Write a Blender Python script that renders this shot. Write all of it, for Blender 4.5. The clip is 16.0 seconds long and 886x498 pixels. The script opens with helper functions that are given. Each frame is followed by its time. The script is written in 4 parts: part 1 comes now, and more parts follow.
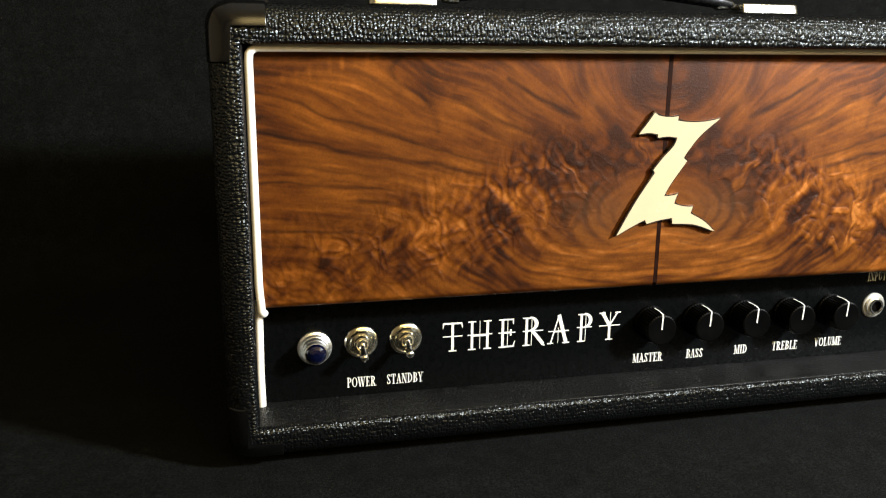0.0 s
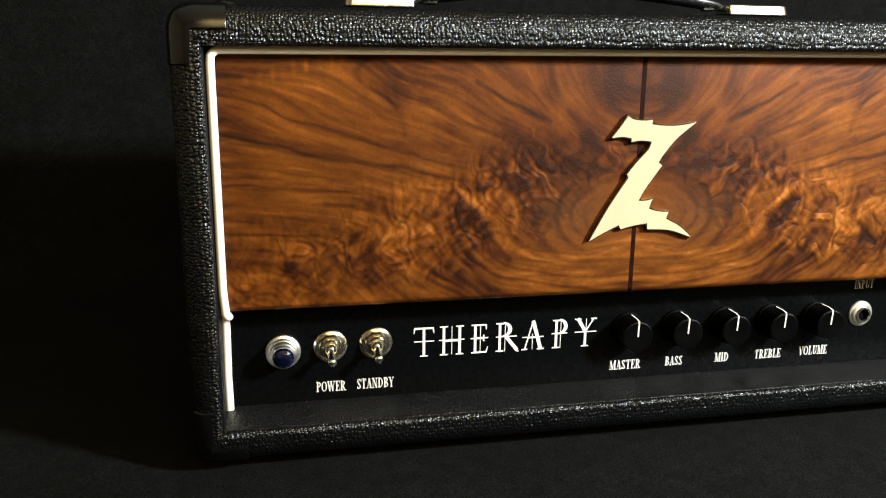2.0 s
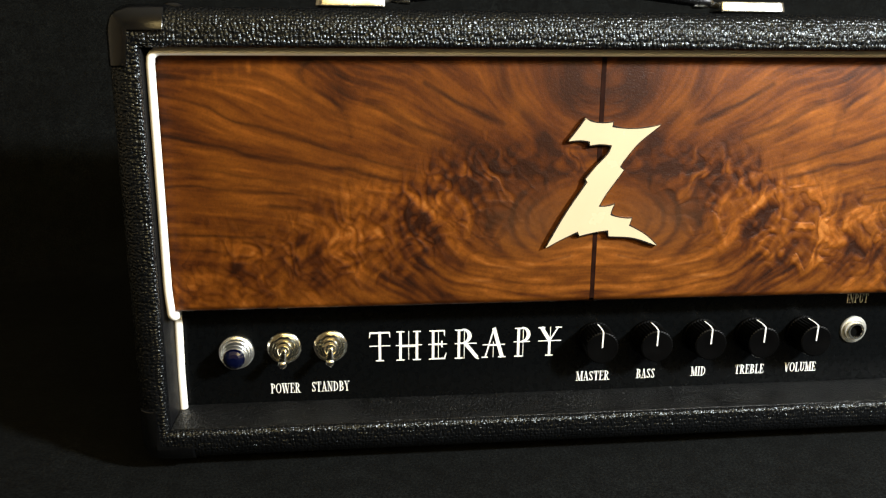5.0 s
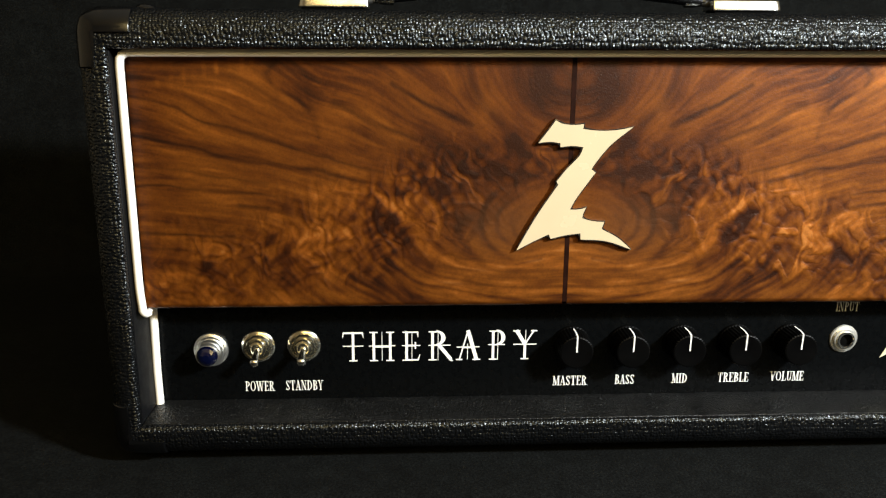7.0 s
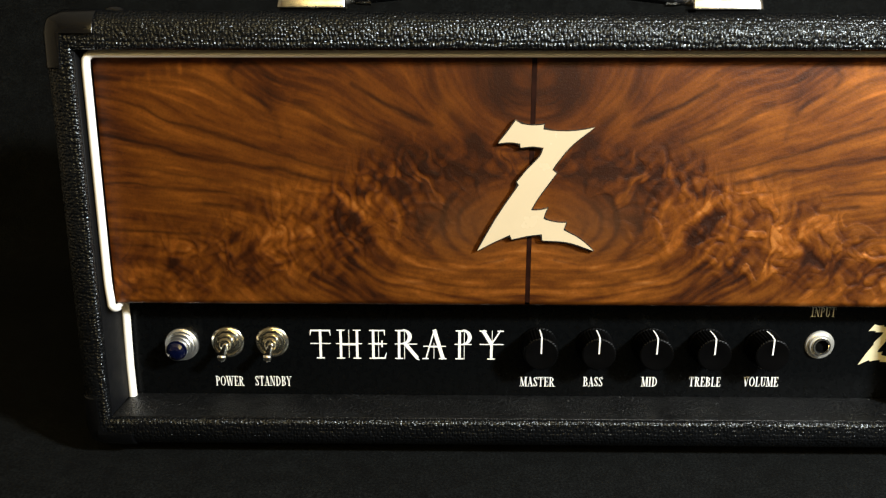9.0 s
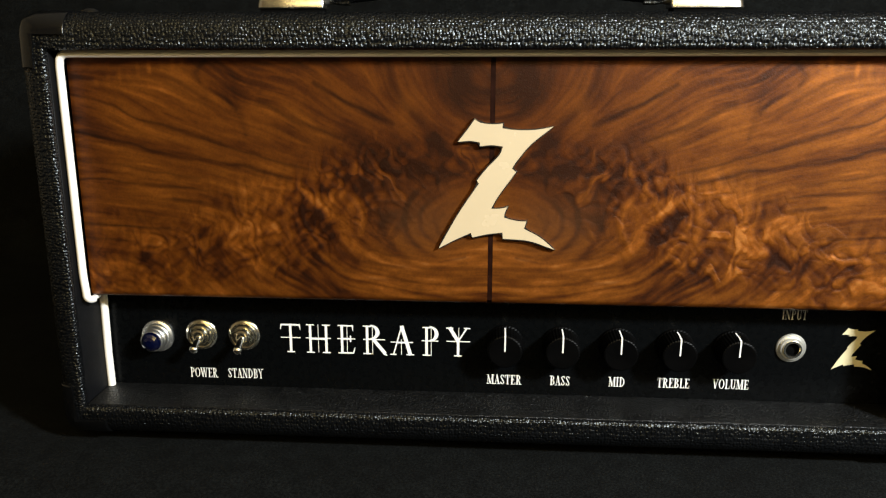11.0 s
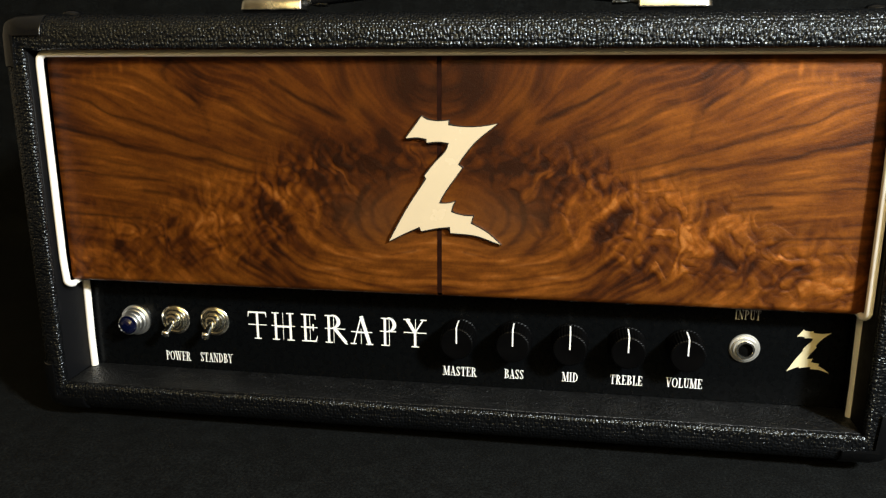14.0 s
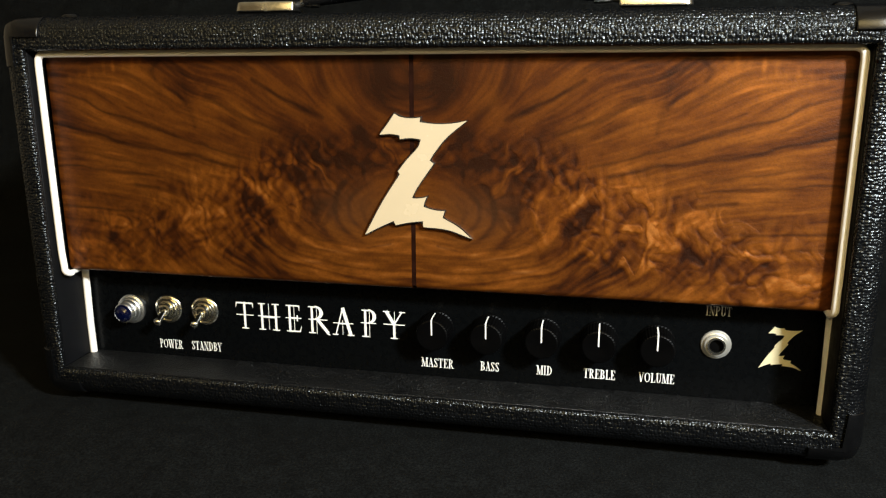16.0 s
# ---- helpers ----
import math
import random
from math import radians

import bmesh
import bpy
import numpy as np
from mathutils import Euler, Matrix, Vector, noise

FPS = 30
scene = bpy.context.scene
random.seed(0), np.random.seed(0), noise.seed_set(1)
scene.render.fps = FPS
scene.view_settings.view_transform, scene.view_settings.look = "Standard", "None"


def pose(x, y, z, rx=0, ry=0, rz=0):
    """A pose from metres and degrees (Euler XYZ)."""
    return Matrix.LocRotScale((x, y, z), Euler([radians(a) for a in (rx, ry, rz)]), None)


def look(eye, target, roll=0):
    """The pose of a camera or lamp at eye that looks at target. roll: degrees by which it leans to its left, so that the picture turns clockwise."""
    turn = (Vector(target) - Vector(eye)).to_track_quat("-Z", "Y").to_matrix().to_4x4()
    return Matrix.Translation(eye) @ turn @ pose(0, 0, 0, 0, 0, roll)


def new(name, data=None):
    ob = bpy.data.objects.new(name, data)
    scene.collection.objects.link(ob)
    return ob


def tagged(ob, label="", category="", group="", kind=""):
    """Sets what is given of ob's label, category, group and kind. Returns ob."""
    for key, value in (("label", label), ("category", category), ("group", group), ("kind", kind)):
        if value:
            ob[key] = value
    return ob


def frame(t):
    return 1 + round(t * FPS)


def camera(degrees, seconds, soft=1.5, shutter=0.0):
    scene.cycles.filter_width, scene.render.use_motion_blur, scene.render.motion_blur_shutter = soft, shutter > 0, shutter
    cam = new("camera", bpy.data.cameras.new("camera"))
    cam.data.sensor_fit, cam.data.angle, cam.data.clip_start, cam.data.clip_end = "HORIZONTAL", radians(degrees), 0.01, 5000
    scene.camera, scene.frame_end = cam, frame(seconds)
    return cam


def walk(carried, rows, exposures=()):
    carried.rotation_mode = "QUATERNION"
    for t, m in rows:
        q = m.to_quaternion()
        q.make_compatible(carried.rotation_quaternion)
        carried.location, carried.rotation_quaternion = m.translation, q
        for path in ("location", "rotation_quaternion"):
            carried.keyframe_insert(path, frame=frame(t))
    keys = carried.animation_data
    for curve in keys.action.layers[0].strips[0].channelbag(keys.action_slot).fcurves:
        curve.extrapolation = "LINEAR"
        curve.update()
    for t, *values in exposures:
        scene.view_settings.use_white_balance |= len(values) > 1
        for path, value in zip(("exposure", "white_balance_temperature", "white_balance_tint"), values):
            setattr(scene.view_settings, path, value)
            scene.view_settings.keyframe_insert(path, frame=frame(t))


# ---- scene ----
cam = camera(57.9, 16.0, soft=1.25)
METRES, EYE, TILT, LEAN, TURN = 0.415, 0.2702, 0.0, 0.0, -13.3
ROWS = [
    (0.0, 0.0, 0.0, 0.0, 0.14, -13.64, -0.56),
    (0.5, 0.0166, 0.0029, 0.0009, 0.15, -13.65, -0.55),
    (1.0, 0.0375, 0.0066, 0.0016, 0.4, -13.64, -0.59),
    (1.5, 0.0586, 0.0113, 0.0026, 1.02, -13.64, -0.6),
    (2.0, 0.085, 0.0172, 0.004, 1.71, -13.64, -0.62),
    (2.5, 0.1158, 0.0238, 0.0052, 2.53, -13.64, -0.63),
    (3.0, 0.1484, 0.0312, 0.0068, 3.4, -13.69, -0.62),
    (3.5, 0.1816, 0.0386, 0.0075, 4.29, -13.72, -0.58),
    (4.0, 0.2143, 0.0459, 0.0082, 5.16, -13.78, -0.53),
    (6.5, 0.369, 0.0778, 0.0126, 9.64, -13.87, -0.38),
    (7.0, 0.3997, 0.0841, 0.0136, 10.44, -13.94, -0.35),
    (7.5, 0.4326, 0.0905, 0.0148, 11.27, -14.02, -0.31),
    (8.0, 0.4651, 0.0965, 0.0158, 12.09, -14.07, -0.27),
    (8.5, 0.4971, 0.1017, 0.0161, 12.9, -14.05, -0.25),
    (9.0, 0.53, 0.1072, 0.0169, 13.68, -14.05, -0.24),
    (11.5, 0.6966, 0.1346, 0.0183, 17.86, -14.16, -0.06),
    (12.0, 0.7292, 0.1394, 0.0183, 18.68, -14.14, -0.03),
    (12.5, 0.7615, 0.1436, 0.0181, 19.51, -14.11, -0.01),
    (13.0, 0.7943, 0.1481, 0.0177, 20.36, -14.1, -0.01),
    (13.5, 0.827, 0.1524, 0.0171, 21.22, -14.1, 0.0),
    (14.0, 0.8601, 0.1564, 0.016, 22.05, -14.09, 0.04),
    (14.5, 0.8936, 0.1608, 0.0152, 22.89, -14.08, 0.1),
    (15.0, 0.927, 0.1648, 0.0146, 23.75, -14.07, 0.17),
    (15.5, 0.9581, 0.1684, 0.0138, 24.57, -14.06, 0.24),
    (16.0, 0.9842, 0.171, 0.0126, 25.29, -14.02, 0.29),
]
walk(cam, [(t, pose(-0.2785, -0.4915, EYE, TILT, LEAN, TURN) @ pose(METRES * x, METRES * y, METRES * z, 90 + pitch, roll, yaw)) for t, x, y, z, yaw, pitch, roll in ROWS],
     exposures=((0.0, 0.25), (4.0, 0.20), (6.5, 0.06), (9.0, -0.10), (11.5, -0.20), (16.0, -0.15)))


# ---- light ----
def area_lamp(name, eye, target, width, height, watts, colour):
    lamp = bpy.data.lights.new(name, "AREA")
    lamp.shape, lamp.size, lamp.size_y = "RECTANGLE", width, height
    lamp.energy, lamp.color = watts, colour
    ob = new(name, lamp)
    ob.matrix_world = look(eye, target)
    return ob


world = bpy.data.worlds.new("room_air")
world.use_nodes = True
world.node_tree.nodes["Background"].inputs["Color"].default_value = (0.5, 0.55, 0.6, 1)
world.node_tree.nodes["Background"].inputs["Strength"].default_value = 0.003
scene.world = world
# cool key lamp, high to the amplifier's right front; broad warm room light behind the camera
area_lamp("key_lamp", (0.90, -0.80, 0.80), (0.0, 0.05, 0.15), 0.12, 0.12, 50, (0.90, 0.96, 0.97))
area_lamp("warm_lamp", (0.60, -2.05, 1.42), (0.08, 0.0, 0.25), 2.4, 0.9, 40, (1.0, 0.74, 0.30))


# ---- materials ----
def material(name):
    m = bpy.data.materials.new(name)
    m.use_nodes = True
    return m, m.node_tree.nodes, m.node_tree.links, m.node_tree.nodes["Principled BSDF"]


def ramp(nodes, links, source, stops):
    r = nodes.new("ShaderNodeValToRGB")
    while len(r.color_ramp.elements) < len(stops):
        r.color_ramp.elements.new(0.5)
    for el, (at, c) in zip(r.color_ramp.elements, stops):
        el.position = at
        el.color = (c, c, c, 1) if isinstance(c, float) else (*c, 1)
    links.new(source, r.inputs["Fac"])
    return r.outputs["Color"]


def maths(nodes, links, op, a, b=None, clamp=False):
    n = nodes.new("ShaderNodeMath")
    n.operation, n.use_clamp = op, clamp
    for i, v in enumerate((a, b)):
        if v is None:
            continue
        if isinstance(v, (int, float)):
            n.inputs[i].default_value = v
        else:
            links.new(v, n.inputs[i])
    return n.outputs[0]


def mix(nodes, links, blend, fac, a, b):
    n = nodes.new("ShaderNodeMix")
    n.data_type, n.blend_type = "RGBA", blend
    for sock, v in ((n.inputs["Factor"], fac), (n.inputs[6], a), (n.inputs[7], b)):
        if isinstance(v, (int, float)):
            sock.default_value = v
        elif isinstance(v, tuple):
            sock.default_value = (*v, 1)
        else:
            links.new(v, sock)
    return n.outputs[2]


def noise_tex(nodes, links, vector, scale, detail=3.0, rough=0.55, distortion=0.0):
    n = nodes.new("ShaderNodeTexNoise")
    n.inputs["Scale"].default_value, n.inputs["Detail"].default_value = scale, detail
    n.inputs["Roughness"].default_value, n.inputs["Distortion"].default_value = rough, distortion
    if vector is not None:
        links.new(vector, n.inputs["Vector"])
    return n.outputs["Fac"]


def mapped(nodes, links, scale, coords="Object"):
    tc, mp = nodes.new("ShaderNodeTexCoord"), nodes.new("ShaderNodeMapping")
    mp.inputs["Scale"].default_value = scale
    links.new(tc.outputs[coords], mp.inputs["Vector"])
    return mp.outputs["Vector"]


def bump(nodes, links, height, strength, distance, normal=None):
    b = nodes.new("ShaderNodeBump")
    b.inputs["Strength"].default_value, b.inputs["Distance"].default_value = strength, distance
    links.new(height, b.inputs["Height"])
    if normal is not None:
        links.new(normal, b.inputs["Normal"])
    return b.outputs["Normal"]


def tolex_material(name, turned, relief):
    """Black woven-grain vinyl: uneven rows of small shiny welts, running along x or, where turned, along z."""
    m, nodes, links, p = material(name)
    v = mapped(nodes, links, (1, 1, 1))

    def warped(source, scale, amount):
        wob, warp = nodes.new("ShaderNodeTexNoise"), nodes.new("ShaderNodeVectorMath")
        wob.inputs["Scale"].default_value, wob.inputs["Detail"].default_value = scale, 2
        links.new(v, wob.inputs["Vector"])
        warp.operation = "MULTIPLY_ADD"
        links.new(wob.outputs["Color"], warp.inputs[0])
        warp.inputs[1].default_value = (amount, 0.0, amount)
        links.new(source, warp.inputs[2])
        return warp.outputs[0]

    parts = nodes.new("ShaderNodeSeparateXYZ")
    links.new(warped(warped(v, 60, 0.0040), 260, 0.0018), parts.inputs[0])
    # lengths measured over the rounded edges, so that the grain wraps round them
    mid = maths(nodes, links, "ABSOLUTE", maths(nodes, links, "SUBTRACT", parts.outputs[2], 0.14))
    run, out, edge = (parts.outputs[2], maths(nodes, links, "ABSOLUTE", parts.outputs[0]), 0.2885) if turned else (parts.outputs[0], mid, 0.1285)
    side = maths(nodes, links, "SIGN", maths(nodes, links, "SUBTRACT", out, edge))
    over = maths(nodes, links, "ADD", out, maths(nodes, links, "MULTIPLY", side, parts.outputs[1]))
    rows = maths(nodes, links, "MULTIPLY", over, 350)
    both = nodes.new("ShaderNodeCombineXYZ")
    links.new(maths(nodes, links, "MULTIPLY", run, 510), both.inputs[0])
    links.new(maths(nodes, links, "MULTIPLY", rows, 0.82), both.inputs[1])
    vor = nodes.new("ShaderNodeTexVoronoi")
    vor.voronoi_dimensions, vor.feature = "2D", "SMOOTH_F1"
    vor.inputs["Scale"].default_value, vor.inputs["Randomness"].default_value = 1.0, 0.70
    vor.inputs["Smoothness"].default_value = 0.35
    links.new(both.outputs[0], vor.inputs["Vector"])
    pebble = maths(nodes, links, "SUBTRACT", 1.0, vor.outputs["Distance"])
    furrow = maths(nodes, links, "POWER", maths(nodes, links, "ABSOLUTE", maths(nodes, links, "SINE", maths(nodes, links, "MULTIPLY", rows, math.pi))), 0.6)
    crease = noise_tex(nodes, links, v, 520, 3, 0.6, 0.8)
    fold = maths(nodes, links, "ABSOLUTE", maths(nodes, links, "SUBTRACT", noise_tex(nodes, links, v, 150, 2, 0.5, 1.5), 0.5))
    broad = noise_tex(nodes, links, v, 70, 3)
    h = maths(nodes, links, "ADD", maths(nodes, links, "MULTIPLY", pebble, 1.0), maths(nodes, links, "MULTIPLY", furrow, 0.20))
    h = maths(nodes, links, "ADD", h, maths(nodes, links, "MULTIPLY", crease, 0.30))
    h = maths(nodes, links, "ADD", h, maths(nodes, links, "MULTIPLY", fold, -0.9))
    h = maths(nodes, links, "ADD", h, maths(nodes, links, "MULTIPLY", broad, 0.8))
    links.new(bump(nodes, links, h, 1.0, relief), p.inputs["Normal"])
    links.new(ramp(nodes, links, broad, [(0.3, (0.0016, 0.0018, 0.0022)), (0.75, (0.0034, 0.0037, 0.0044))]), p.inputs["Base Color"])
    links.new(ramp(nodes, links, crease, [(0.3, 0.19), (0.7, 0.33)]), p.inputs["Roughness"])
    p.inputs["Specular IOR Level"].default_value = 0.39
    p.inputs["Specular Tint"].default_value = (0.88, 0.95, 1.0, 1)
    return m


def fine_vinyl_material():
    """The same black vinyl, stretched smooth inside the opening, with a little dust."""
    m, nodes, links, p = material("smooth_black_vinyl")
    v = mapped(nodes, links, (1, 1, 1))
    fine = noise_tex(nodes, links, v, 620, 2, 0.6)
    broad = noise_tex(nodes, links, v, 60, 4)
    dust = ramp(nodes, links, noise_tex(nodes, links, v, 520, 1), [(0.74, 0.0), (0.80, 1.0)])
    grit = ramp(nodes, links, fine, [(0.35, 0.25), (0.65, 1.6)])
    base = ramp(nodes, links, broad, [(0.3, (0.005, 0.0053, 0.0057)), (0.7, (0.010, 0.0104, 0.0108))])
    links.new(mix(nodes, links, "MIX", maths(nodes, links, "MULTIPLY", dust, 0.35), mix(nodes, links, "MULTIPLY", 1.0, base, grit), (0.4, 0.4, 0.4)), p.inputs["Base Color"])
    p.inputs["Roughness"].default_value = 0.28
    p.inputs["Specular IOR Level"].default_value = 0.28
    links.new(bump(nodes, links, fine, 1.0, 0.0014), p.inputs["Normal"])
    return m


def walnut_material():
    """Figured walnut veneer under satin lacquer; the leaf's own grain fields give bands, pores and rolled fibres."""
    m, nodes, links, p = material("figured_walnut")

    def attr(name):
        n = nodes.new("ShaderNodeAttribute")
        n.attribute_name = name
        return n.outputs["Fac"]

    def times(a, b):
        return maths(nodes, links, "MULTIPLY", a, b)

    v = mapped(nodes, links, (1, 1, 1))
    speck = noise_tex(nodes, links, v, 700, 3, 0.65)
    cloud = noise_tex(nodes, links, v, 26, 4, 0.55, 0.4)
    base = maths(nodes, links, "ADD", attr("tone"), times(maths(nodes, links, "SUBTRACT", cloud, 0.5), 0.22))
    tone = ramp(nodes, links, base, [(0.02, (0.028, 0.0064, 0.0010)), (0.26, (0.082, 0.0200, 0.0020)), (0.45, (0.146, 0.0405, 0.0033)), (0.62, (0.198, 0.0595, 0.0050)), (0.82, (0.305, 0.0930, 0.0100)), (1.0, (0.440, 0.1620, 0.0340))])
    tone = mix(nodes, links, "MULTIPLY", times(ramp(nodes, links, speck, [(0.36, 1.0), (0.56, 0.0)]), 0.32), tone, (0.50, 0.44, 0.38))
    tone = mix(nodes, links, "MULTIPLY", attr("vein"), tone, (0.26, 0.22, 0.20))
    tone = mix(nodes, links, "MULTIPLY", times(attr("curl"), 0.50), tone, (1.03, 0.93, 0.66))
    tone = mix(nodes, links, "MIX", times(attr("rose"), 0.45), tone, (0.150, 0.0600, 0.0210))
    links.new(tone, p.inputs["Base Color"])
    p.inputs["Roughness"].default_value = 0.52
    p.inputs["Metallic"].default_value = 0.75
    p.inputs["Specular IOR Level"].default_value = 0.12
    links.new(bump(nodes, links, attr("lift"), 0.20, 0.0022), p.inputs["Normal"])
    p.inputs["Coat Weight"].default_value = 0.42
    p.inputs["Coat Roughness"].default_value = 0.36
    peel = noise_tex(nodes, links, v, 1100, 2)
    links.new(bump(nodes, links, peel, 0.6, 0.0004, bump(nodes, links, attr("lift"), 0.30, 0.0022)), p.inputs["Coat Normal"])
    return m


def plain(name, colour, rough, metal=0.0, grain=0.0, scale=300, vary=0.15, coat=0.0, spec=0.5):
    """One paint, plastic or metal with slight blotches and fine relief."""
    m, nodes, links, p = material(name)
    v = mapped(nodes, links, (1, 1, 1))
    f = noise_tex(nodes, links, v, scale * 0.2, 4)
    low, high = tuple(c * (1 - vary) for c in colour), tuple(min(1, c * (1 + vary)) for c in colour)
    links.new(ramp(nodes, links, f, [(0.3, low), (0.7, high)]), p.inputs["Base Color"])
    links.new(ramp(nodes, links, f, [(0.3, rough * 0.85), (0.7, min(1.0, rough * 1.15))]), p.inputs["Roughness"])
    p.inputs["Metallic"].default_value = metal
    p.inputs["Coat Weight"].default_value = coat
    p.inputs["Specular IOR Level"].default_value = spec
    if grain:
        links.new(bump(nodes, links, noise_tex(nodes, links, v, scale, 3), 0.4, grain), p.inputs["Normal"])
    return m


def cloth_material():
    m, nodes, links, p = material("black_cloth")
    v = mapped(nodes, links, (1, 1, 1))
    weave = noise_tex(nodes, links, v, 700, 2)
    blot = noise_tex(nodes, links, v, 14, 5, 0.6)
    tone = ramp(nodes, links, blot, [(0.3, (0.0006, 0.0008, 0.0009)), (0.7, (0.0020, 0.0025, 0.0027))])
    smudge = ramp(nodes, links, noise_tex(nodes, links, v, 70, 4, 0.65), [(0.34, 0.65), (0.68, 1.40)])
    lint = ramp(nodes, links, noise_tex(nodes, links, v, 560, 2, 0.6), [(0.36, 0.40), (0.68, 1.75)])
    links.new(mix(nodes, links, "MULTIPLY", 1.0, mix(nodes, links, "ADD", 1.0, tone, (0.0014, 0.0015, 0.0014)), mix(nodes, links, "MULTIPLY", 1.0, lint, smudge)), p.inputs["Base Color"])
    p.inputs["Roughness"].default_value = 0.9
    p.inputs["Specular IOR Level"].default_value = 0.09
    h = maths(nodes, links, "ADD", maths(nodes, links, "MULTIPLY", weave, 0.42), blot)
    links.new(bump(nodes, links, h, 0.3, 0.003), p.inputs["Normal"])
    return m


def jewel_material():
    m, nodes, links, p = material("blue_glass")
    p.inputs["Base Color"].default_value = (0.0002, 0.0012, 0.013, 1)
    p.inputs["Roughness"].default_value = 0.08
    p.inputs["IOR"].default_value = 1.5
    p.inputs["Coat Weight"].default_value = 1.0
    p.inputs["Coat Roughness"].default_value = 0.10
    return m


TOLEX, TOLEX_SIDE = tolex_material("black_tolex", False, 0.0009), tolex_material("black_tolex_turned", True, 0.00070)
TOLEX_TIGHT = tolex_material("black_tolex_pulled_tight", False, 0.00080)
VINYL, WALNUT, CLOTH, JEWEL = fine_vinyl_material(), walnut_material(), cloth_material(), jewel_material()
CREAM = plain("cream_acrylic", (0.535, 0.436, 0.292), 0.25, vary=0.02)
CLEAR_EDGE = plain("smoked_acrylic_edge", (0.02, 0.019, 0.018), 0.07, vary=0.05, coat=1.0, spec=1.0)
PIPING = plain("cream_vinyl_piping", (0.92, 0.89, 0.83), 0.58, grain=0.0002, scale=600, vary=0.03, spec=0.3)
PLASTIC = plain("black_corner_plastic", (0.0022, 0.0023, 0.0026), 0.20, grain=0.0001, scale=900, spec=0.46)
PANEL = plain("black_panel_enamel", (0.0015, 0.0018, 0.0021), 0.28, grain=0.00004, scale=1200, spec=0.13)
KNOB = plain("black_knob_plastic", (0.0011, 0.0011, 0.0012), 0.36, spec=0.07)
WHITE = plain("white_print", (0.86, 0.86, 0.83), 0.45, vary=0.03)
CREAM_PRINT = plain("gold_foil_print", (0.95, 0.86, 0.56), 0.33, metal=0.40, vary=0.04)
CHROME = plain("chrome", (0.80, 0.77, 0.65), 0.19, metal=1.0, vary=0.03)
LEVER = plain("bright_chrome", (0.90, 0.88, 0.80), 0.17, metal=1.0, vary=0.03)
NICKEL = plain("worn_nickel", (0.70, 0.68, 0.62), 0.26, metal=1.0, vary=0.25, scale=300)
BRUSHED = plain("satin_aluminium", (0.90, 0.90, 0.87), 0.36, metal=1.0, vary=0.05)
ZINC = plain("zinc_plating", (0.86, 0.85, 0.80), 0.34, metal=0.86, vary=0.05)
CLIP = plain("bright_pressed_steel", (0.60, 0.58, 0.52), 0.22, metal=1.0, grain=0.0003, scale=500, vary=0.2)
DARK = plain("near_black_fill", (0.001, 0.001, 0.001), 0.9, spec=0.05)
INLAY = plain("dark_inlay_wood", (0.012, 0.0035, 0.0018), 0.6, vary=0.4, scale=500, spec=0.05)
EDGE_WOOD = plain("lacquered_edge_wood", (0.020, 0.0065, 0.0022), 0.40, vary=0.5, scale=700, coat=0.15, spec=0.2)
# the lining vinyl again, darkened to put the side walls' shade into its colour
VINYL_SIDE = plain("shaded_side_vinyl", (0.0040, 0.0042, 0.0050), 0.55, grain=0.0004, scale=700, spec=0.1)
RUBBER = plain("black_rubber", (0.012, 0.012, 0.012), 0.7)
STRAP = plain("black_strap_vinyl", (0.005, 0.005, 0.0055), 0.28, grain=0.0002, scale=500)
WALL = plain("cream_wall_paint", (0.50, 0.44, 0.34), 0.8, scale=40, vary=0.08)
CEIL = plain("white_ceiling_paint", (0.7, 0.66, 0.58), 0.85, scale=40, vary=0.05)


# ---- shape helpers ----
def part(name, bm, mat, parent, label="", smooth=True):
    bmesh.ops.recalc_face_normals(bm, faces=bm.faces)
    me = bpy.data.meshes.new(name)
    bm.to_mesh(me)
    bm.free()
    me.materials.append(mat)
    if smooth:
        me.polygons.foreach_set("use_smooth", [True] * len(me.polygons))
        me.set_sharp_from_angle(angle=radians(38))
    ob = new(name, me)
    ob.parent = parent
    if label:
        tagged(ob, label)
    return ob


def box(x0, x1, y0, y1, z0, z1, bevel=0.0, segments=2):
    bm = bmesh.new()
    bmesh.ops.create_cube(bm, size=1)
    for v in bm.verts:
        v.co = ((x0 + x1) / 2 + v.co.x * (x1 - x0), (y0 + y1) / 2 + v.co.y * (y1 - y0), (z0 + z1) / 2 + v.co.z * (z1 - z0))
    if bevel:
        bmesh.ops.bevel(bm, geom=bm.edges[:], offset=bevel, segments=segments, profile=0.5, affect="EDGES")
    return bm


def lathe(profile, x, y, z, segments=40, twist=0.0):
    """A turned piece on an axis that points out of the front (-y). profile: (radius, height out of y)."""
    bm = bmesh.new()
    rings = []
    for r, h in profile:
        if r < 1e-6:
            rings.append([bm.verts.new((x, y - h, z))])
        else:
            rings.append([bm.verts.new((x + r * math.cos(a), y - h, z + r * math.sin(a))) for a in (twist + 2 * math.pi * i / segments for i in range(segments))])
    for a, b in zip(rings, rings[1:]):
        for i in range(segments):
            j = (i + 1) % segments
            if len(a) == 1 and len(b) == 1:
                continue
            if len(a) == 1:
                bm.faces.new((a[0], b[i], b[j]))
            elif len(b) == 1:
                bm.faces.new((a[i], a[j], b[0]))
            else:
                bm.faces.new((a[i], a[j], b[j], b[i]))
    return bm


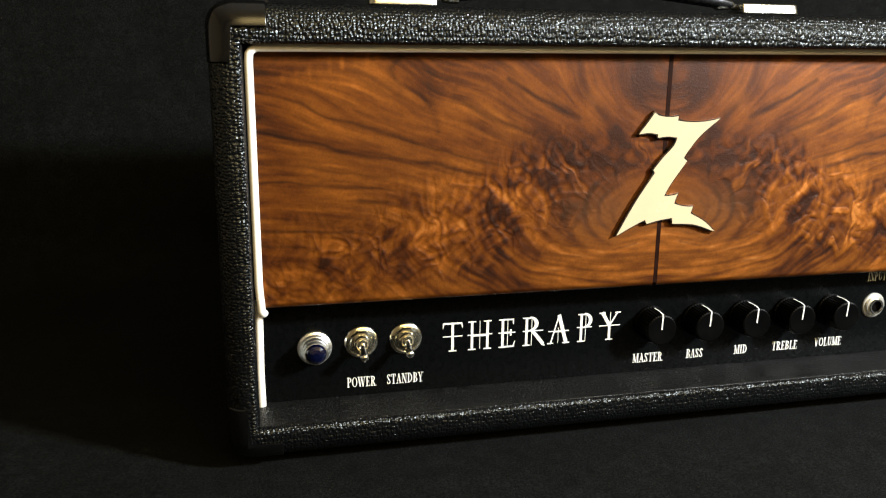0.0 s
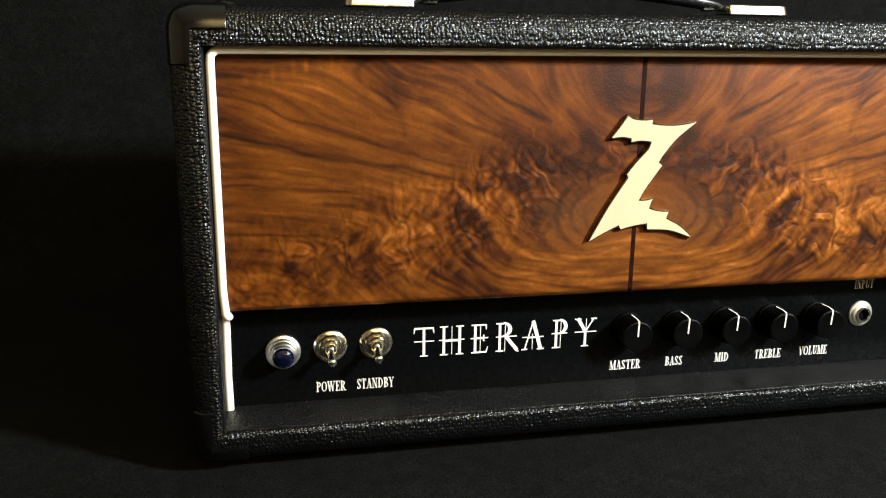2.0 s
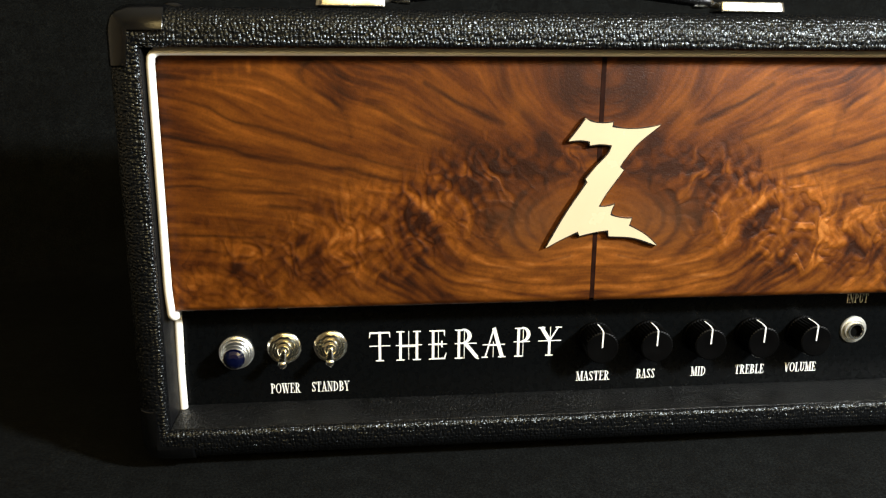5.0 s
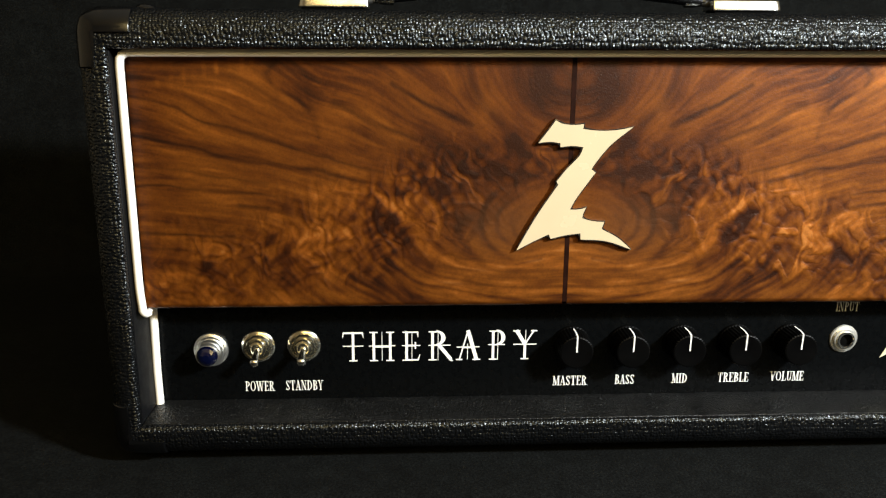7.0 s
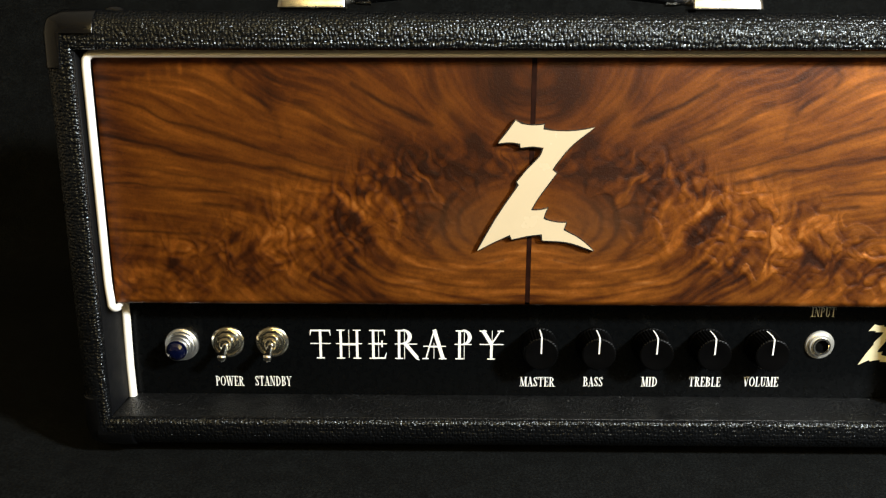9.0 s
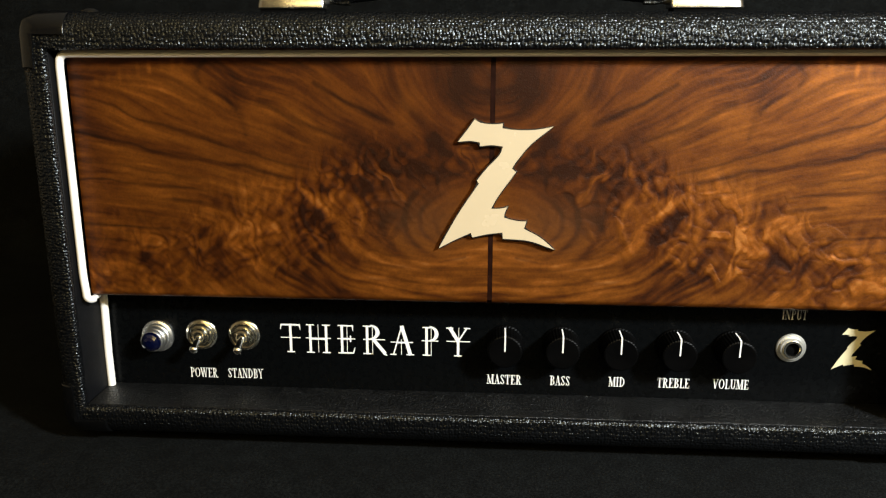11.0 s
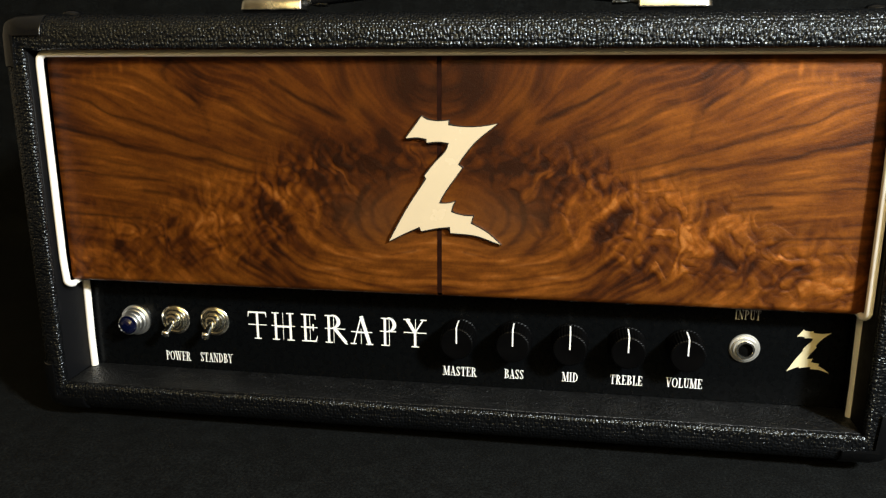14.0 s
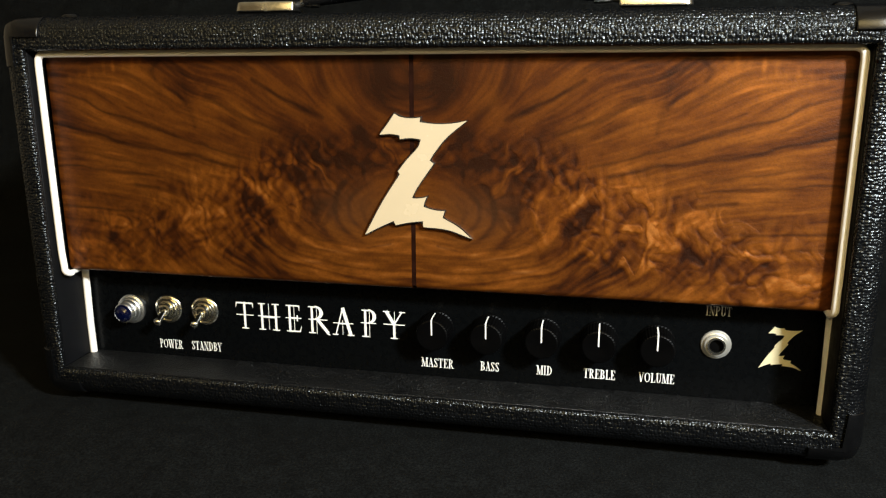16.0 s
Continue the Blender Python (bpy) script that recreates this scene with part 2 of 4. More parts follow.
def tube(points, radius, segments=16, caps=True):
    """A round cord along points; radius may be a list."""
    bm = bmesh.new()
    pts = [Vector(q) for q in points]
    radii = radius if isinstance(radius, (list, tuple)) else [radius] * len(pts)
    rings, side = [], None
    for i, q in enumerate(pts):
        d = (pts[min(i + 1, len(pts) - 1)] - pts[max(i - 1, 0)]).normalized()
        if side is None:
            side = d.orthogonal().normalized()
        side = (side - d * side.dot(d)).normalized()
        up = d.cross(side)
        rings.append([bm.verts.new(q + radii[i] * (side * math.cos(a) + up * math.sin(a))) for a in (2 * math.pi * k / segments for k in range(segments))])
    for a, b in zip(rings, rings[1:]):
        for i in range(segments):
            j = (i + 1) % segments
            bm.faces.new((a[i], a[j], b[j], b[i]))
    if caps:
        bm.faces.new(rings[0]), bm.faces.new(rings[-1])
    return bm


def prism(outline, y0, y1):
    """A flat outline of (x, z) made thick from y0 (front) to y1."""
    bm = bmesh.new()
    front = [bm.verts.new((x, y0, z)) for x, z in outline]
    back = [bm.verts.new((x, y1, z)) for x, z in outline]
    bm.faces.new(front), bm.faces.new(back)
    for i in range(len(front)):
        j = (i + 1) % len(front)
        bm.faces.new((front[i], front[j], back[j], back[i]))
    return bm


# ---- the room, beyond the cloth ----
def wall(name, x0, x1, y0, y1, z0, z1, mat, label):
    ob = part(name, box(x0, x1, y0, y1, z0, z1), mat, None, smooth=False)
    return tagged(ob, label, "wall", kind="structure")


wall("wall_north", -2.6, 2.6, 2.0, 2.1, -0.75, 1.9, WALL, "plain cream painted wall behind the black cloth")
wall("wall_south", -2.6, 2.6, -2.9, -2.8, -0.75, 1.9, WALL, "plain cream painted wall of the room")
wall("wall_west", -2.6, -2.5, -2.8, 2.0, -0.75, 1.9, WALL, "plain cream painted wall of the room")
wall("wall_east", 2.5, 2.6, -2.8, 2.0, -0.75, 1.9, WALL, "plain cream painted wall of the room")
wall("ceiling", -2.6, 2.6, -2.9, 2.1, 1.9, 2.0, CEIL, "plain white ceiling")
wall("floor", -2.6, 2.6, -2.9, 2.1, -0.85, -0.75, WALL, "plain room floor under the covered table")


def cloth_sweep():
    """Black cloth that covers the table and rises behind the amplifier, with soft folds."""
    bm = bmesh.new()
    xs = [-1.3 + 2.6 * i / 130 for i in range(131)]
    prof = [(y, 0.0) for y in np.linspace(-0.9, 0.48, 68)]
    prof += [(0.48 + 0.06 * math.sin(a), 0.06 - 0.06 * math.cos(a)) for a in np.linspace(0.15, math.pi / 2, 8)]
    prof += [(0.54 + 0.03 * (z - 0.06), z) for z in np.linspace(0.09, 1.25, 50)]
    grid = []
    for k, (y, z) in enumerate(prof):
        row = []
        for x in xs:
            d = 0.004 * (noise.noise(Vector((x * 3, y * 3, z * 1.5))) + 0.5 * noise.noise(Vector((x * 9, y * 9, z * 4))))
            keep = min(1.0, max(0.0, (max(abs(x) - 0.33, -y - 0.03, y - 0.27)) / 0.08))
            if z > 0.05:
                row.append(bm.verts.new((x, y + 3 * d, z)))
            else:
                row.append(bm.verts.new((x, y, z - 0.003 * keep + d * keep)))
        grid.append(row)
    for a, b in zip(grid, grid[1:]):
        for i in range(len(xs) - 1):
            bm.faces.new((a[i], a[i + 1], b[i + 1], b[i]))
    ob = part("backdrop", bm, CLOTH, None)
    return tagged(ob, "black matte cloth laid under and hung behind the amplifier", "backdrop", kind="structure")


cloth_sweep()
table = part("table", box(-1.28, 1.28, -0.88, 0.52, -0.045, -0.009, 0.004), RUBBER, None)
tagged(table, "dark table top hidden under the black cloth", "table", kind="structure")

# ---- the amplifier ----
AMP = new("guitar_amplifier")
AMP.matrix_world = pose(0, 0, 0.012)
tagged(AMP, "black tolex guitar amplifier head with walnut front standing on black cloth", "amplifier")

HALF, DEEP, TOP, IN_X, IN_LO, IN_HI = 0.3030, 0.255, 0.2872, 0.2837, 0.0195, 0.2650
WOOD_Y, PANEL_Y = 0.0175, 0.0415
IN_R = 0.2818  # the opening is a little narrower to the right of the seam
WOOD_X, WOOD_LO, WOOD_HI = 0.2785, 0.0962, 0.2640
ROLL = 0.0040  # how far the board's lower edge is rounded over
BASE = -0.0025


def shell():
    bm = box(-HALF, HALF, 0.0, DEEP, BASE, TOP)
    front = min(bm.faces, key=lambda f: f.calc_center_median().y)
    bmesh.ops.inset_region(bm, faces=[front], thickness=0.015)
    for v in front.verts:
        v.co.x = IN_R if v.co.x > 0 else -IN_X
        v.co.z = (IN_HI if v.co.x > 0 else IN_HI - 0.0015) if v.co.z > 0.1 else IN_LO
    deep = bmesh.ops.extrude_discrete_faces(bm, faces=[front])["faces"][0]
    bmesh.ops.translate(bm, vec=(0, 0.21, 0), verts=deep.verts)
    lip = [e for e in bm.edges if all(abs(v.co.y) < 1e-5 and abs(v.co.x) <= IN_X + 1e-5 and IN_LO - 1e-5 <= v.co.z <= IN_HI + 1e-5 for v in e.verts)]
    bmesh.ops.bevel(bm, geom=lip, offset=0.0036, segments=4, profile=0.5, affect="EDGES")
    rim = [e for e in bm.edges if all(abs(abs(v.co.x) - HALF) < 1e-5 for v in e.verts) or all(abs(v.co.z - TOP) < 1e-5 or abs(v.co.z - BASE) < 1e-5 for v in e.verts)]
    rim = [e for e in rim if len(e.link_faces) == 2 and e.calc_face_angle() > 1.0]
    bmesh.ops.bevel(bm, geom=rim, offset=0.0130, segments=7, profile=0.5, affect="EDGES")
    return bm


body = part("cabinet_shell", shell(), TOLEX, AMP, "pebbled black tolex covering with rounded edges")
body.data.materials.append(TOLEX_SIDE)
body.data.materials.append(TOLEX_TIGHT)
for poly in body.data.polygons:
    if abs(poly.center.x) > IN_X - 0.004 and 0.022 < poly.center.z < 0.262:
        poly.material_index = 1
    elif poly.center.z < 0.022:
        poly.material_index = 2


def lining(name, x0, x1, z0, z1):
    return part(name, box(x0, x1, 0.0042, 0.075, z0, z1, 0.0004, 1), VINYL if x1 - x0 > 0.1 else VINYL_SIDE, AMP, "smooth black vinyl turned into the opening")


lining("lining", -IN_X + 0.0004, IN_R - 0.0004, IN_LO - 0.002, IN_LO + 0.0006)
lining("lining", -IN_X - 0.002, -IN_X + 0.0006, IN_LO + 0.0008, IN_HI - 0.001)
lining("lining", IN_R - 0.0006, IN_R + 0.002, IN_LO + 0.0008, IN_HI - 0.001)


def corner_protector(sx, top, front):
    """Black moulded corner: an L on each of the faces that it caps, with large rounded edges."""
    ox, oz = HALF + 0.0008, (TOP + 0.0010 if top else BASE - 0.0010)
    arm, drop = 0.2685, (0.2522 if top else 0.0355)
    in_x, in_z = 0.2905, (0.2728 if top else 0.0095)
    line = [(ox, oz), (arm, oz), (arm, in_z), (in_x, in_z), (in_x, drop), (ox, drop)]
    y0, y1 = (-0.0018, 0.036) if front else (DEEP - 0.036, DEEP + 0.0018)
    bm = prism([(sx * x, z) for x, z in line], y0, y1)
    yf = y0 if front else y1
    big = [e for e in bm.edges if (all(abs(abs(v.co.x) - ox) < 1e-5 for v in e.verts) and all(abs(v.co.y - yf) < 1e-5 for v in e.verts))
           or (all(abs(v.co.z - oz) < 1e-5 for v in e.verts) and all(abs(v.co.y - yf) < 1e-5 for v in e.verts))
           or all(abs(abs(v.co.x) - ox) < 1e-5 and abs(v.co.z - oz) < 1e-5 for v in e.verts)]
    bmesh.ops.bevel(bm, geom=big, offset=0.0150, segments=9, profile=0.5, affect="EDGES")
    fine = [e for e in bm.edges if len(e.link_faces) == 2 and e.calc_face_angle() > 1.2]
    bmesh.ops.bevel(bm, geom=fine, offset=0.0009, segments=3, profile=0.5, affect="EDGES")
    return part("corner_protector", bm, PLASTIC, AMP, "black moulded plastic corner")


for sx in (-1, 1):
    for top in (True, False):
        for front in (True, False):
            corner_protector(sx, top, front)

for sx in (-1, 1):
    for y in (0.045, 0.21):
        bm = lathe([(0.0, 0.0035), (0.014, 0.0035), (0.016, 0.010), (0.014, 0.012), (0.0, 0.012)], 0, 0, 0, 24)
        bmesh.ops.rotate(bm, matrix=Matrix.Rotation(radians(90), 3, "X"), verts=bm.verts)
        bmesh.ops.translate(bm, vec=(sx * 0.262, y, 0.0), verts=bm.verts)
        part("rubber_foot", bm, RUBBER, AMP, "black rubber foot")

# ---- walnut front ----
fascia = part("wood_front", box(-WOOD_X, WOOD_X, WOOD_Y + 0.0016, WOOD_Y + 0.0145, WOOD_LO + ROLL + 0.0002, WOOD_HI), INLAY, AMP, "dark wooden board under the veneer")


def value_noise(x, z, scale, seed):
    """Smooth noise, 0 to 1, on arrays of board coordinates."""
    lattice = np.random.RandomState(seed).rand(512, 512)
    gx, gz = x * scale + 7.3, z * scale + 3.1
    ix, iz = np.floor(gx).astype(int), np.floor(gz).astype(int)
    fx, fz = gx - ix, gz - iz
    fx, fz = fx * fx * (3 - 2 * fx), fz * fz * (3 - 2 * fz)
    at = lambda a, b: lattice[b % 512, a % 512]
    low = at(ix, iz) * (1 - fx) + at(ix + 1, iz) * fx
    high = at(ix, iz + 1) * (1 - fx) + at(ix + 1, iz + 1) * fx
    return low * (1 - fz) + high * fz


def hill(x, z, cx, cz, sx, sz):
    return np.exp(-((x - cx) / sx) ** 2 - ((z - cz) / sz) ** 2)


def line_distance(x, z, stops):
    best = np.full_like(x, 9.0)
    for (ax, az), (bx, bz) in zip(stops, stops[1:]):
        dx, dz = bx - ax, bz - az
        f = np.clip(((x - ax) * dx + (z - az) * dz) / (dx * dx + dz * dz), 0, 1)
        best = np.minimum(best, np.hypot(x - ax - f * dx, z - az - f * dz))
    return best


def drawn_out(field, vx, vz, steps):
    """The mean of a noise field along the fibres, both ways."""
    rows, cols = field.shape
    total, count = field.copy(), 1
    for sign in (1, -1):
        px, pz = np.meshgrid(np.arange(cols, dtype=float), np.arange(rows, dtype=float))
        for _ in range(steps):
            ix, iz = np.clip(px.round().astype(int), 0, cols - 1), np.clip(pz.round().astype(int), 0, rows - 1)
            px, pz = px + sign * vx[iz, ix], pz + sign * vz[iz, ix]
            jx, jz = np.clip(px, 0, cols - 1.001), np.clip(pz, 0, rows - 1.001)
            ax, az = jx.astype(int), jz.astype(int)
            fx, fz = jx - ax, jz - az
            total += (field[az, ax] * (1 - fx) + field[az, ax + 1] * fx) * (1 - fz) + (field[az + 1, ax] * (1 - fx) + field[az + 1, ax + 1] * fx) * fz
            count += 1
    return total / count


def levelled(field):
    """Spread to 0..1 about its middle."""
    return np.clip(0.5 + (field - field.mean()) / (4.2 * field.std()), 0, 1)


LEAF_NX, LEAF_NZ = 560, 330

# how the fibres run on one leaf: (from the seam, from the lower edge, slope), in board heights and degrees
GRAIN_ABOVE = [(0.19, 0.90, 83), (0.15, 0.81, 40), (0.38, 0.88, 77), (0.33, 0.79, 46), (0.63, 0.85, 35), (0.53, 0.79, 25), (0.37, 0.70, 38), (0.78, 0.75, 29), (0.64, 0.68, 18), (0.76, 0.55, 9),
               (1.10, 0.86, 33), (0.82, 0.56, 14), (1.13, 0.66, 20), (1.44, 0.76, 29), (1.53, 0.80, 19), (1.03, 0.56, 13), (1.44, 0.64, 12), (1.39, 0.53, 7), (0.88, 0.83, 11), (1.43, 0.90, 2), (0.34, 0.48, 97)]
GRAIN_BELOW = [(1.07, 0.44, 12), (1.40, 0.48, 3), (1.14, 0.39, 13), (1.47, 0.30, 4), (1.57, 0.25, 8), (1.56, 0.15, 8), (0.88, 0.08, 39), (0.97, 0.21, 73), (1.01, 0.35, 30), (1.18, 0.13, 36), (1.16, 0.23, 65), (1.32, 0.10, 46),
               (0.15, 0.13, 178), (0.39, 0.14, 8), (0.55, 0.19, 32), (0.63, 0.27, 67), (0.12, 0.21, 168), (0.31, 0.20, 3), (0.46, 0.24, 33), (0.51, 0.33, 107), (0.53, 0.41, 49), (0.59, 0.47, 33)]
GRAIN_KNOT = [(0.33, 0.32, 123), (0.27, 0.39, 147), (0.32, 0.27, 30), (0.42, 0.32, 115), (0.19, 0.04, 1), (0.50, 0.07, 9), (0.67, 0.13, 43), (0.75, 0.23, 59), (0.80, 0.07, 30), (0.0, 0.74, 0), (0.08, 0.76, 16), (0.0, 0.62, 0), (0.0, 0.20, 0), (1.65, 0.60, 8), (1.66, 0.40, 4), (1.22, 0.52, 8), (1.60, 0.96, 3), (1.30, 0.37, 6)]
# dark veins: depth, half width, then the points that they pass
VEINS_ABOVE = [(0.85, 0.011, (0.69, 0.88), (0.58, 0.81), (0.49, 0.77), (0.38, 0.72)), (0.55, 0.016, (0.90, 0.80), (0.78, 0.745), (0.70, 0.70), (0.57, 0.66)), (0.60, 0.013, (1.12, 0.95), (1.16, 0.91), (1.13, 0.86), (1.04, 0.82), (1.00, 0.77)),
               (0.30, 0.015, (1.01, 0.85), (0.99, 0.77), (0.97, 0.67)), (0.60, 0.008, (0.72, 0.53), (0.91, 0.58), (1.05, 0.63), (1.21, 0.69), (1.39, 0.73), (1.49, 0.79), (1.57, 0.82), (1.70, 0.83)), (0.45, 0.020, (0.40, 0.95), (0.39, 0.88), (0.35, 0.81), (0.27, 0.73))]
VEINS_BELOW = [(0.75, 0.010, (0.80, 0.50), (0.96, 0.54), (1.11, 0.57), (1.29, 0.60), (1.40, 0.63), (1.70, 0.69)), (0.50, 0.007, (1.16, 0.50), (1.38, 0.54), (1.70, 0.57)), (0.65, 0.007, (0.95, 0.41), (1.08, 0.43), (1.19, 0.46), (1.35, 0.48), (1.70, 0.495)),
               (0.65, 0.009, (1.00, 0.35), (1.13, 0.39), (1.27, 0.42)), (0.60, 0.009, (1.30, 0.29), (1.44, 0.30), (1.70, 0.315)), (0.50, 0.008, (1.49, 0.24), (1.70, 0.265))]
RINGS = [(0.45, 0.007, (0.18, 0.37), (0.21, 0.34), (0.21, 0.30), (0.19, 0.28)), (0.60, 0.010, (0.24, 0.41), (0.31, 0.36), (0.35, 0.31), (0.34, 0.26), (0.29, 0.24)), (0.55, 0.010, (0.32, 0.41), (0.40, 0.37), (0.45, 0.29), (0.44, 0.24), (0.40, 0.21)),
         (0.55, 0.007, (0.10, 0.205), (0.20, 0.18), (0.41, 0.20), (0.48, 0.22), (0.54, 0.28)), (0.45, 0.007, (0.20, 0.145), (0.37, 0.15), (0.53, 0.165), (0.60, 0.23), (0.65, 0.32)), (0.40, 0.007, (0.30, 0.085), (0.46, 0.09), (0.62, 0.14), (0.69, 0.20))]
# dark and light clouds: where, how wide and high, how deep
CLOUDS = [(0.38, 0.35, 0.13, 0.09, -0.20), (0.50, 0.28, 0.08, 0.10, -0.14), (0.53, 0.59, 0.14, 0.06, -0.32), (0.38, 0.52, 0.12, 0.07, -0.16), (0.68, 0.53, 0.12, 0.04, -0.18), (0.23, 0.66, 0.09, 0.07, -0.22), (0.13, 0.55, 0.14, 0.06, -0.16), (0.74, 0.33, 0.035, 0.035, -0.26), (0.85, 0.13, 0.05, 0.04, -0.15), (1.09, 0.14, 0.06, 0.05, -0.20), (1.42, 0.15, 0.05, 0.04, -0.20), (1.50, 0.07, 0.04, 0.03, -0.18),
          (1.18, 0.26, 0.07, 0.03, -0.26), (0.41, 0.40, 0.07, 0.10, -0.16), (1.05, 0.84, 0.16, 0.08, -0.20), (0.70, 0.45, 0.10, 0.05, -0.22), (1.50, 0.38, 0.22, 0.05, -0.14)]
LIGHTS = [(0.91, 0.73, 0.07, 0.07, 0.14), (1.41, 0.21, 0.045, 0.03, 0.22), (0.96, 0.27, 0.03, 0.035, 0.20), (1.05, 0.22, 0.03, 0.05, 0.20), (1.53, 0.14, 0.05, 0.025, 0.18), (1.14, 0.04, 0.06, 0.03, 0.16), (1.42, 0.48, 0.07, 0.04, 0.10), (1.24, 0.80, 0.20, 0.09, 0.08),
          (0.31, 0.77, 0.04, 0.05, 0.10), (0.46, 0.86, 0.05, 0.06, 0.12), (0.53, 0.23, 0.03, 0.05, 0.08), (0.61, 0.22, 0.03, 0.05, 0.08), (0.93, 0.17, 0.02, 0.05, 0.14), (0.05, 0.91, 0.04, 0.05, 0.14), (0.88, 0.05, 0.08, 0.03, 0.14), (0.86, 0.31, 0.03, 0.05, 0.12), (0.15, 0.09, 0.35, 0.07, 0.08)]


def fibre_slope(x, z):
    """The direction of the fibres, drawn smoothly from the noted slopes."""
    cosine, sine = np.zeros_like(x), np.zeros_like(x)
    for px, pz, slope in GRAIN_ABOVE + GRAIN_BELOW + GRAIN_KNOT:
        near = ((x - px) ** 2 + (z - pz) ** 2 + 0.045 ** 2) ** -2.0
        cosine += near * math.cos(radians(2 * slope))
        sine += near * math.sin(radians(2 * slope))
    return 0.5 * np.arctan2(sine, cosine)


def flakes(u, v, seed):
    """Short rolled fibres side by side: rounded welts with dark gaps, each of its own brightness."""
    rng = np.random.RandomState(seed)
    jx, jz, shade = rng.rand(64, 64), rng.rand(64, 64), rng.rand(64, 64)
    iu, iv = np.floor(u).astype(int), np.floor(v).astype(int)
    near, own = np.full(u.shape, 9.0), np.zeros(u.shape)
    for du in (-1, 0, 1):
        for dv in (-1, 0, 1):
            a, b = (iu + du) % 64, (iv + dv) % 64
            d = np.hypot(iu + du + jx[b, a] - u, iv + dv + jz[b, a] - v)
            own = np.where(d < near, shade[b, a], own)
            near = np.minimum(near, d)
    return np.clip(1 - near ** 1.5, 0, 1) * (0.45 + 0.9 * own)


def leaf_figure(turned):
    """Grain of one crotch-walnut leaf; turned: its other side, whose rolled fibres lean away and whose curl is toned
    darker to mimic less light caught. x: from the seam, z: from the lower edge, in board heights.
    """
    high = WOOD_HI - WOOD_LO
    x, z = np.meshgrid(np.linspace(0.0016, WOOD_X, LEAF_NX + 1) / high, np.linspace(0, 1, LEAF_NZ + 1))
    wx, wz = value_noise(x, z, 5.0, 1) - 0.5, value_noise(x, z, 5.0, 2) - 0.5
    fx, fz = value_noise(x, z, 16.0, 3) - 0.5, value_noise(x, z, 16.0, 4) - 0.5
    qx, qz = x + 0.018 * wx + 0.010 * fx, z + 0.018 * wz + 0.010 * fz
    curl = np.exp(-(line_distance(x + 0.08 * wx, z + 0.10 * wz, ((0.42, 0.46), (0.58, 0.39), (0.79, 0.31), (1.05, 0.24), (1.32, 0.17), (1.75, 0.13))) / 0.160) ** 2)
    curl = np.clip(curl * (0.55 + 0.9 * value_noise(x, z, 5.0, 5)) + 0.25 * hill(x, z, 0.25, 0.54, 0.24, 0.10) + 0.30 * hill(x, z, 0.50, 0.22, 0.14, 0.06), 0, 1)
    slope = fibre_slope(qx, qz) + radians(9) * wx + radians(10) * fx * (0.4 + 2.2 * curl)
    vx, vz = np.cos(slope), np.sin(slope)
    broad = levelled(drawn_out(value_noise(x, z, 9, 12), vx, vz, 34))
    band = levelled(drawn_out(value_noise(x, z, 22, 11), vx, vz, 60))
    line = levelled(drawn_out(value_noise(x, z, 60, 13), vx, vz, 44))
    fine = levelled(drawn_out(np.random.RandomState(14).rand(*x.shape), vx, vz, 16))
    streak = levelled(drawn_out(value_noise(x, z, 105, 17), vx, vz, 15))
    # welts lie across the fibres; their rolling sheen is painted into tone, besides lift
    along, over = x * np.cos(0.6) - z * np.sin(0.6), z * np.cos(0.6) + x * np.sin(0.6)
    welt = 0.6 * flakes(13 * along + 3.0 * wx + 1.6 * fx + 20, 8.5 * over + 2.0 * wz + 1.6 * fz + 20, 41) + 0.40 * flakes(29 * along + 3.0 * wx + 2.0 * fx + 40, 15 * over + 2.0 * fz + 30, 42)
    comb = drawn_out(value_noise(x, z, 60, 16), -vz, vx, 8)
    small = flakes(31 * along + 3.0 * wx + 2.4 * fx + 10, 15 * over + 2.0 * wz + 2.4 * fz + 50, 43)
    rib = levelled(drawn_out(levelled(small) + 0.3 * levelled(welt) + 0.8 * levelled(comb) if turned else levelled(welt) + 0.35 * levelled(comb) + 0.25 * levelled(small), -vz, vx, 1))
    flow, torn = hill(x, z, 0.64, 0.20, 0.22, 0.18), np.clip((x - 0.35) / 0.40, 0.55, 1)
    plain_grain = 1 - 0.6 * curl
    sole = hill(x, z, 0.25, 0.08, 0.45, 0.12)
    calm = 1 - np.clip(0.65 * hill(x, z, 0.25, 0.86, 0.42, 0.24) + 0.75 * hill(x, z, 0.28, 0.52, 0.34, 0.16) + 0.5 * hill(x, z, 0.25, 0.34, 0.22, 0.12), 0, 0.8)
    # the last term makes tone rise steadily towards the lower edge
    tone = 0.47 + 0.34 * (broad - 0.5) + 0.20 * calm * (band - 0.5) + plain_grain * ((0.28 + 0.12 * sole) * calm * (line - 0.5) + (0.07 + 0.15 * calm) * (streak - 0.5) + 0.10 * calm * (fine - 0.5)) + flow * (0.34 * (band - 0.5) + 0.26 * (line - 0.5)) + curl * ((0.74 if turned else 0.96) * torn * (rib - 0.5) + 0.18 * (band - 0.5) - (0.06 if turned else 0.02)) + 0.19 * (0.44 - z)
    tone += sole * (0.14 * (line - 0.5) + 0.08 * (streak - 0.5))
    for cx, cz, sx, sz, depth in CLOUDS + LIGHTS:
        tone += (0.75 if depth < 0 else 1.3) * depth * hill(x + 0.07 * wx + 0.03 * fx, z + 0.07 * wz + 0.03 * fz, cx, cz, sx, sz) * (0.55 + 0.9 * value_noise(x, z, 11.0, 6))
